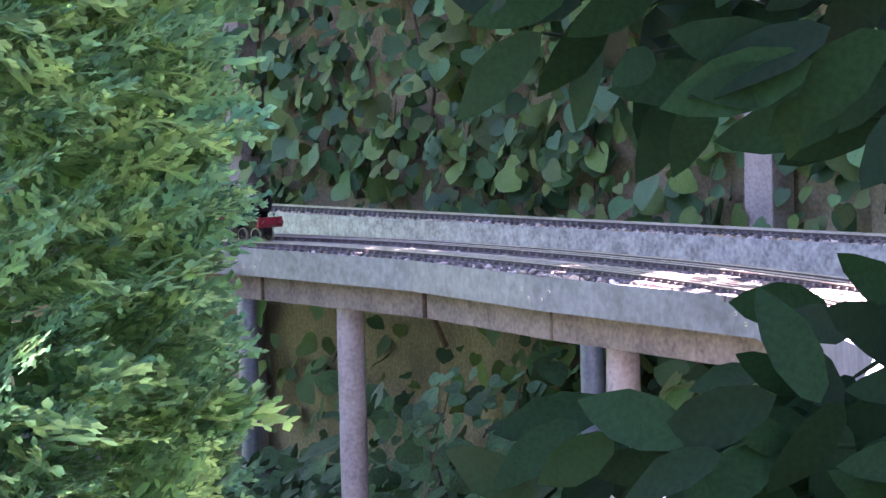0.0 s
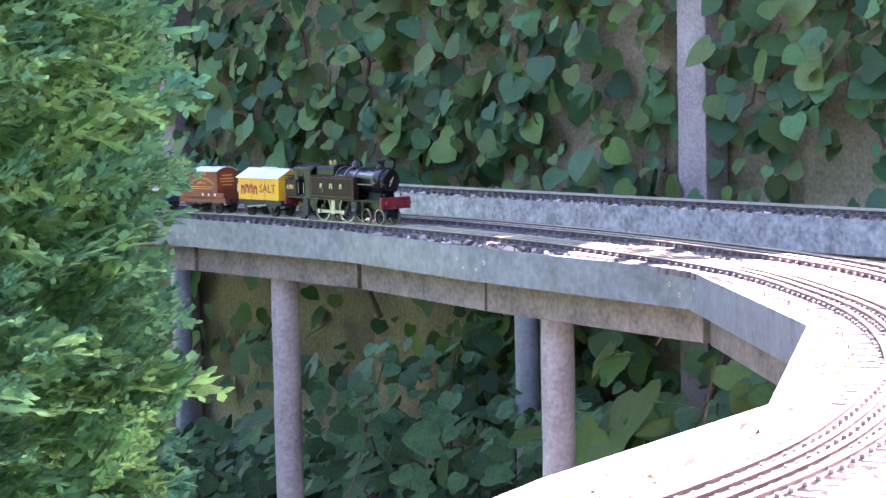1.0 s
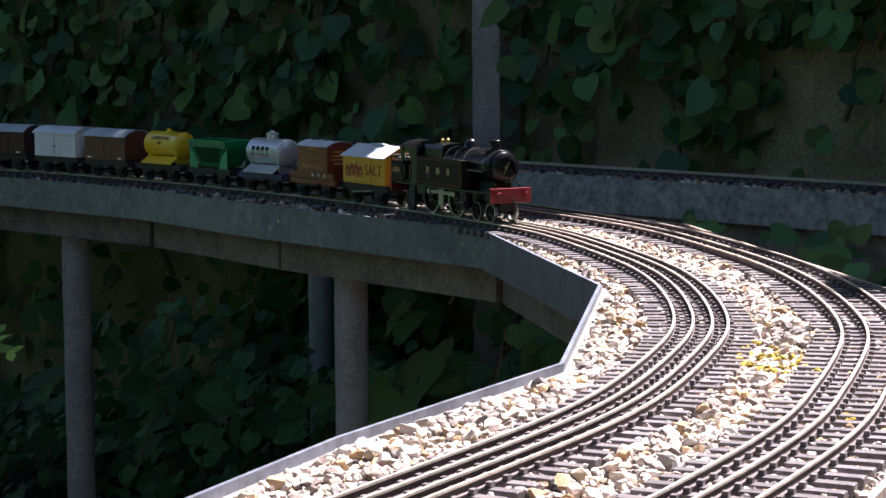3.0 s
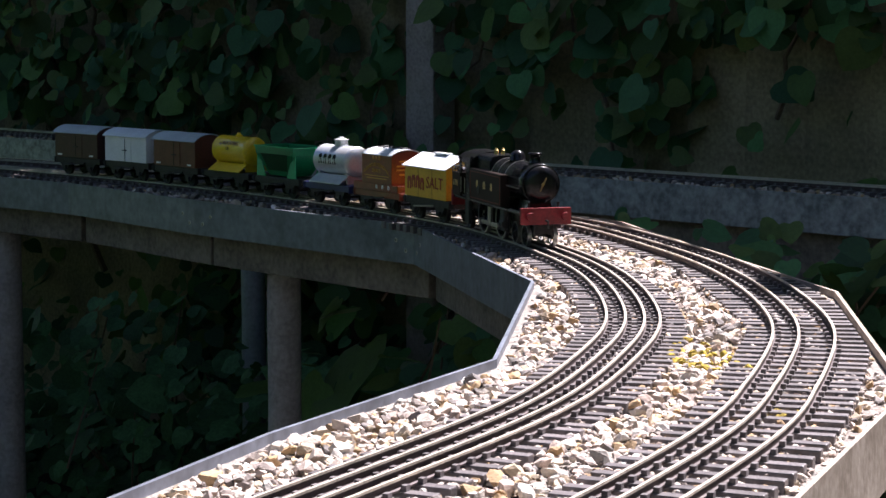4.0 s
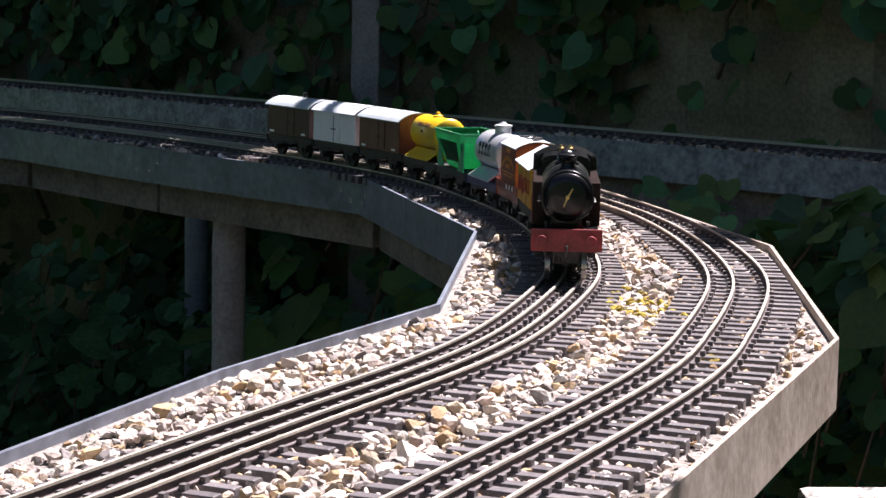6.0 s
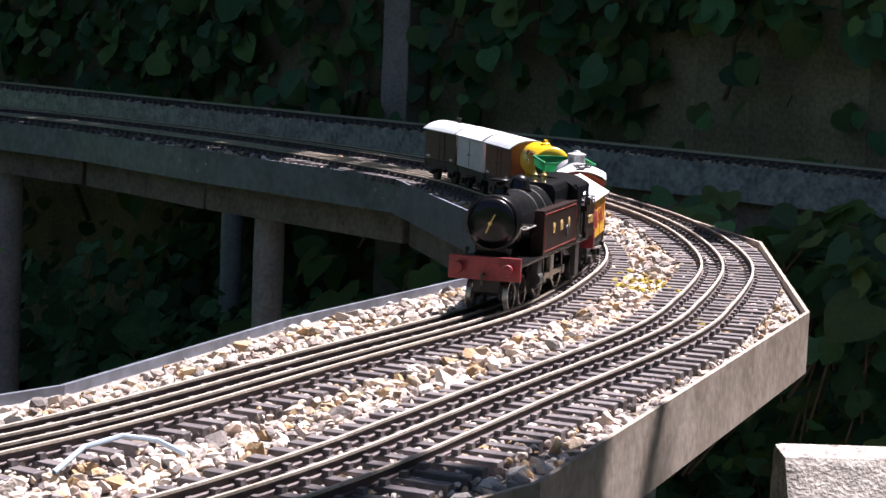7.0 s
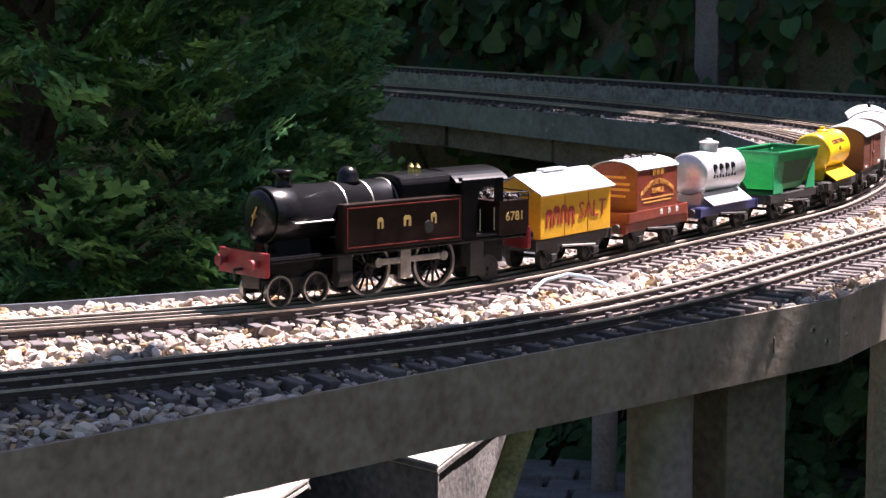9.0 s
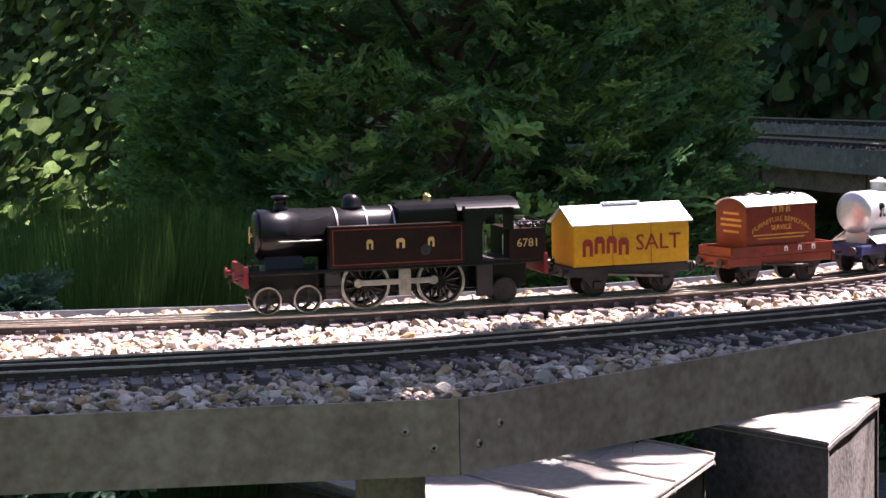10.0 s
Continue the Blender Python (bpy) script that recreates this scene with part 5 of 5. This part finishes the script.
block("stone_block", "rough pale concrete block beside the bend", 0.258, 0.56, 1.42, 1.475, -0.7, -0.122, mat("rough_block", (0.3, 0.275, 0.245), 0.95, 0, 0.6, 70, 300, 1.0), 2, slope=0.9)
def masonry(name, label, corner, along, back, length, depth, z0, z1, material, category):
    """A squared mass of stone from one corner, running two ways."""
    bm = bmesh.new()
    a, u, v = Vector((*corner, 0)), Vector((*along, 0)).normalized(), Vector((*back, 0)).normalized()
    box(bm, 0, 1, 0, 1, z0, z1)
    for w in bm.verts:
        p = a + u * (w.co.x * length) + v * (w.co.y * depth)
        w.co = (p.x, p.y, w.co.z)
    bmesh.ops.bevel(bm, geom=bm.edges[:], offset=min(0.004, (z1 - z0) * 0.3), segments=2, affect="EDGES")
    bmesh.ops.recalc_face_normals(bm, faces=bm.faces)
    bmesh.ops.subdivide_edges(bm, edges=bm.edges[:], cuts=3, use_grid_fill=True)
    for w in bm.verts:
        w.co += Vector((noise.noise(w.co * 14), noise.noise(w.co * 14 + Vector((5, 0, 0))), 0.4 * noise.noise(w.co * 20))) * 0.003
    return tagged(part(name, bm, material), label, category)


LEFT, BACK = (-0.79, 0.612), (0.146, 0.989)
# One block: thin pale sheet paints its sunlit top, dark rock its shade.
masonry("stone_wall", "speckled stone block, its shaded sides coloured dark", (-0.344, 1.213), LEFT, BACK, 0.34, 0.30, -0.7, -0.256, ROCK, "wall")
masonry("paving_slab", "thin pale sheet painting the block's sunlit top", (-0.342, 1.210), LEFT, BACK, 0.344, 0.305, -0.2555, -0.25, PAVING, "slab")
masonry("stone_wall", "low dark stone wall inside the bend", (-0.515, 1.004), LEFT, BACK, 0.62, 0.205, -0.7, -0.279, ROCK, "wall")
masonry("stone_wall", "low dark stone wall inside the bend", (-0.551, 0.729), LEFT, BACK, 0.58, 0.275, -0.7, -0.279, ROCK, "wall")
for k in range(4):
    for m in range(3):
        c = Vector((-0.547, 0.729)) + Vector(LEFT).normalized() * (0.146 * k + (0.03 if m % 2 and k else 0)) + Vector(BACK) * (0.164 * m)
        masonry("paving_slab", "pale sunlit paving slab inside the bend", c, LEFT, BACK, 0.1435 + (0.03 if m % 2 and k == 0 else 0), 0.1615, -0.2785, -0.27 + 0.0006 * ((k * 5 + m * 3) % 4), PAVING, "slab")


def cobbles():
    """Grey stone setts on the ground beyond the bend."""
    base = tagged(new("paved_path"), "worn grey stone setts below the line", "paving", kind="structure")
    me = bpy.data.meshes.new("sett")
    bm = bmesh.new()
    box(bm, -0.052, 0.052, -0.034, 0.034, -0.03, 0.0, 0.006)
    bm.to_mesh(me)
    bm.free()
    me.materials.append(mat("sett_stone", (0.16, 0.16, 0.165), 0.8, 0, 0.35, 25, 200, 0.5, spread=0.3))
    r = random.Random(2)
    for i in range(16):
        for j in range(17):
            shared("sett", me, base, pose(-0.55 + i * 0.112 + (j % 2) * 0.05, 1.75 + j * 0.074, -0.645 + r.uniform(-0.004, 0.004), r.uniform(-2, 2), r.uniform(-2, 2), r.uniform(-2, 2)))


cobbles()


# ---- the pale blue bit of cable lying on the ballast ----
def cable():
    bm = bmesh.new()
    pts = [Vector((-0.198, 0.70, 0.002)), Vector((-0.188, 0.722, 0.010)), Vector((-0.172, 0.738, 0.013)), Vector((-0.156, 0.745, 0.010)), Vector((-0.142, 0.748, 0.003))]
    fine = []
    for k in range(len(pts) - 1):
        for u in np.linspace(0, 1, 6, endpoint=False):
            fine.append(pts[k].lerp(pts[k + 1], u))
    fine.append(pts[-1])
    rings = []
    for k, p in enumerate(fine):
        d = (fine[min(k + 1, len(fine) - 1)] - fine[max(k - 1, 0)]).normalized()
        q = d.to_track_quat("Z", "Y")
        rings.append([bm.verts.new(p + q @ Vector((0.0014 * math.cos(a), 0.0014 * math.sin(a), 0))) for a in np.linspace(0, 2 * math.pi, 8, endpoint=False)])
    for p, q in zip(rings, rings[1:]):
        for k in range(8):
            bm.faces.new((p[k], p[(k + 1) % 8], q[(k + 1) % 8], q[k]))
    ob = part("cable", bm, mat("pale_blue_cable", (0.35, 0.45, 0.55), 0.5, 0, 0.1))
    tagged(ob, "short bent offcut of pale blue cable on the ballast", "cable")


cable()


def moss():
    rng = np.random.default_rng(51)
    shapes = stone_shapes(5, random.Random(9))
    pts = np.vstack([rng.normal((0.145, 1.51), (0.014, 0.03), (60, 2)), rng.normal((0.173, 1.29), (0.006, 0.008), (22, 2))])
    scatter("moss", shapes, pts, rng.uniform(0.0025, 0.005, len(pts)), np.full(len(pts), 0.0), mat("yellow_moss", (0.3, 0.22, 0.03), 0.95, 0, 0.4, 100, 500, 0.5, spread=0.3), 0.5, rng, "yellow-green moss tufts among the ballast", "moss")


moss()


# ---- unseen trees added to shade the place ----
def leafy_tree(name, label, x, y, trunk_r, limbs, crown_fn, count, size, seed, material, base_z=-0.7):
    base = tagged(new(name), label, "tree")
    base.location = (x, y, base_z)
    bm = bmesh.new()
    r = random.Random(seed)
    top = limbs[0]
    rod(bm, (0, 0, 0), (0.03, 0.02, top), trunk_r, trunk_r * 0.6, 12)
    rng = np.random.default_rng(seed)
    places = []
    for k in range(count):
        p = Vector(crown_fn(rng)) - Vector((x, y, base_z))
        tilt = Vector((rng.normal(0, 0.5), rng.normal(0, 0.5), 0.8))
        places.append((turn_to(tilt, rng.uniform(-3, 3), rng.lognormal(math.log(size), 0.25)), np.array(p)))
        if k % (count // limbs[1]) == 0:
            mid = Vector((p.x * 0.4, p.y * 0.4, top * 0.8 + (p.z - top * 0.8) * 0.3))
            rod(bm, (0.02, 0.01, top * r.uniform(0.55, 0.98)), mid, trunk_r * 0.4, trunk_r * 0.25, 7)
            rod(bm, mid, p, trunk_r * 0.25, 0.004, 6)
    part("trunk", bm, BARK, base)
    leaves("crown", places, LANCE, material, "", "", 0, base)
    return base


TREELEAF = mat("tree_leaf", (0.05, 0.11, 0.03), 0.4, 0, 0.3, 20, 150, 0, spread=0.35, trans=0.25)


def canopy_leaf(rng):
    u = rng.uniform(-6.5, 2.6)
    pick = rng.uniform()
    if pick > 0.95:  # unseen leaves added to shade the hedge
        a, r = rng.uniform(0, 6.283), 0.8 * math.sqrt(rng.uniform())
        return (-1.15 + r * math.cos(a), 3.85 + r * math.sin(a), 2.35 + rng.uniform(0, 0.3))
    if pick < 0.05:  # unseen leaves added to shade the cypress
        a, r = rng.uniform(0, 6.283), 0.52 * math.sqrt(rng.uniform())
        return (0.06 + r * math.cos(a), 2.62 + r * math.sin(a), 2.35 + rng.uniform(0, 0.3))
    if pick < 0.064:  # unseen leaves added to shade the grass
        a, r = rng.uniform(0, 6.283), 0.36 * math.sqrt(rng.uniform())
        return (-0.22 + r * math.cos(a), 2.0 + r * math.sin(a), 2.35 + rng.uniform(0, 0.3))
    if pick < 0.095:  # unseen leaves added to shade the foot of the cypress
        a, r = rng.uniform(0, 6.283), 0.36 * math.sqrt(rng.uniform())
        return (0.30 + r * math.cos(a), 2.80 + r * math.sin(a), 2.35 + rng.uniform(0, 0.3))
    n = (2.87 if u > -2.3 else 2.0) + rng.uniform(0, 1.6) + 0.10 * noise.noise((u * 3.1, 0.5, 0.0))
    return far_at(u, n, 1.45 + rng.uniform(0, 0.5) + 0.25 * noise.noise((u, n, 6.0)))


spot = far_at(-2.3, 3.3)
# out-of-view canopy that only holds off sun and sky light
leafy_tree("shade_tree", "unseen leafy canopy added to shade the fence side", spot.x, spot.y, 0.07, (2.1, 40), canopy_leaf, 10000, 0.16, 61, TREELEAF)


def shrub_leaf(rng):
    if rng.uniform() < 0.16:  # leaves set back along the sun's way to drop shade on the outer track
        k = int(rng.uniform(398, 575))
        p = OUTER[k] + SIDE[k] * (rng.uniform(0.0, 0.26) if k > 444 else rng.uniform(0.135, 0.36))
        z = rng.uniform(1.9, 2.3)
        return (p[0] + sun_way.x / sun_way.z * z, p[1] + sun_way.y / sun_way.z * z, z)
    a, z = rng.uniform(0, 6.283), rng.uniform(-0.3, 4.5)
    r = 0.42 * math.sqrt(rng.uniform()) * (1 + 0.2 * noise.noise((a, z * 2, 1.0)))
    return (1.05 + r * math.cos(a), 0.98 + r * math.sin(a), z)


# Stands out of view, placed by where its shadow has to fall.
leafy_tree("laurel", "tall unseen laurel added to shade the outer track", 1.05, 0.98, 0.05, (3.9, 50), shrub_leaf, 5200, 0.13, 62, TREELEAF)


# ---- unseen hedges added round the camera to cut low sky light ----
def closing_hedge(name, label, a, b, height, seed):
    base = tagged(new(name), label, "hedge", kind="structure")
    a, b = Vector((*a, 0)), Vector((*b, 0))
    d = (b - a).normalized()
    n = Vector((-d.y, d.x, 0))
    length = (b - a).length
    bm = bmesh.new()
    prof = [(-0.3, -0.7), (-0.34, height * 0.5), (-0.26, height), (0.26, height + 0.05), (0.34, height * 0.5), (0.3, -0.7)]
    k = int(length / 0.25)
    rows = []
    for i in range(k + 1):
        p = a + d * (length * i / k)
        rows.append([bm.verts.new(p + n * (u + 0.08 * noise.noise((i * 0.7, z, seed))) + Vector((0, 0, z + 0.08 * noise.noise((i * 0.5, u, seed + 3))))) for u, z in prof])
    for p, q in zip(rows, rows[1:]):
        for j in range(len(prof) - 1):
            bm.faces.new((p[j], q[j], q[j + 1], p[j + 1]))
    part("inner_twigs", bm, DARKLEAF, base)
    rng = np.random.default_rng(seed)
    places = []
    for _ in range(int(length * 260)):
        p = a + d * rng.uniform(0, length) + n * rng.choice((-1, 1)) * (0.31 + abs(rng.normal(0, 0.05))) + Vector((0, 0, rng.uniform(-0.6, height)))
        places.append((turn_to(Vector((rng.normal(0, 0.6), rng.normal(0, 0.6), 0.5)), rng.normal(0, 0.8), rng.uniform(0.06, 0.12)), np.array(p)))
    # The darker leaf colour keeps this hedge's reflection in the engine dim.
    leaves("leaf_mass", places, LANCE, DARKLEAF, "", "", 0, base)


closing_hedge("hedge", "unseen hedge added behind the camera to block low sky", (-6.5, -3.6), (5.5, -3.6), 1.9, 81)
closing_hedge("hedge", "unseen hedge added along the side to block low sky", (-6.2, 9.0), (-6.2, -3.2), 1.9, 82)
closing_hedge("hedge", "unseen hedge added at the end to block low sky", (5.4, -3.2), (5.4, -1.4), 1.9, 83)


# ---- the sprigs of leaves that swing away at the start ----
# Near-black leaf colour carries the shade on these backlit sprigs.
SPRIG_SHADED = mat("near_leaf_shaded", (0.0045, 0.02, 0.007), 0.8, 0, 0.3, 20, 150, 0, spread=0.4, trans=0.12, spec=0.1)


def sprig(name, label, count, seed, fn):
    base = tagged(new(name), label, "branch")
    rng = np.random.default_rng(seed)
    places = []
    for _ in range(count):
        p = Vector(fn(rng))
        tilt = Vector((rng.normal(-0.2, 0.5), -0.9, 0.25 + rng.normal(0, 0.35)))
        places.append((turn_to(tilt, rng.normal(-1.3, 0.6), rng.uniform(0.016, 0.03)), np.array(p)))
    leaves("leaf_mass", places, LANCE, SPRIG_SHADED, "", "", count, base)
    bm = bmesh.new()
    for rot, p in places[::3]:
        rod(bm, Vector(p), Vector(p) + Vector((rng.uniform(0.004, 0.012), 0.004, rng.uniform(-0.004, 0.004))), 0.0004, 0.0006, 5)
    part("twig", bm, SPRIG_SHADED, base)
    return base


def upper_leaf(rng):
    x = -0.03 + 0.115 * rng.uniform() ** 0.6
    return (x, rng.uniform(-0.03, 0.05), rng.uniform(0.044 - 0.3 * (x + 0.03), 0.08))


def lower_leaf(rng):
    x = -0.032 + 0.115 * rng.uniform() ** 0.6
    return (x, rng.uniform(-0.03, 0.05), rng.uniform(-0.085, -0.038 + 0.27 * (x + 0.03)))


SPRIGS = [sprig("laurel_sprig", "green laurel sprig close to the camera, leaves darkened for shade", 170, 71, upper_leaf), sprig("laurel_sprig", "green laurel sprig close to the camera, leaves darkened for shade", 170, 72, lower_leaf)]
SPRIG_ROWS = [(0.0, 0.0, 0.0), (0.1, 0.010, 0.004), (0.2, 0.028, 0.012), (0.3, 0.055, 0.03), (0.4, 0.11, 0.05), (0.5, 0.2, 0.08), (0.7, 0.3, 0.1), (10.0, 0.31, 0.1)]



def spacing(t):
    """From wagon to wagon: the couplings close up as the train is checked in the bend and stretch as it pulls away."""
    return float(np.interp(t, (0, 1.5, 2.5, 4, 5, 5.5, 7, 8.5, 9, 10), (0.145, 0.145, 0.136, 0.127, 0.120, 0.117, 0.117, 0.129, 0.139, 0.144)))


def motions():
    engine = 0.2868 * MODEL
    for k, (ob, half) in enumerate(TRAIN):
        ob.scale = (MODEL,) * 3
        walk(ob, [(t, vehicle_pose(nose_at(t) - (engine / 2 if k == 0 else engine + (k - 0.5) * spacing(t)), half * MODEL)) for t in np.arange(0, 10.01, 0.2)])
    eye = eye_pose(*PATH[0][1:])
    for ob, sgn in zip(SPRIGS, (1, -1)):
        walk(ob, [(t, Matrix.Translation(eye @ Vector((0.045 + dx, sgn * dz, -0.42))) @ pose(0, 0, 0, 0, 0, PATH[0][4])) for t, dx, dz in SPRIG_ROWS])
    for ob, x, r in SPIN:
        step = 1 / 30 if r < 0.02 else 2 / 30
        walk(ob, [(t, pose(x, 0, r, 0, math.degrees((nose_at(t) / (r * MODEL)) % (2 * math.pi)), 0)) for t in np.arange(0, 10.001, step)])
    for ob, x, r, crank, lag in RODS:
        walk(ob, [(t, pose(x + crank * math.cos(nose_at(t) / (r * MODEL) + lag), 0, r - crank * math.sin(nose_at(t) / (r * MODEL) + lag))) for t in np.arange(0, 10.001, 1 / 30)])


motions()
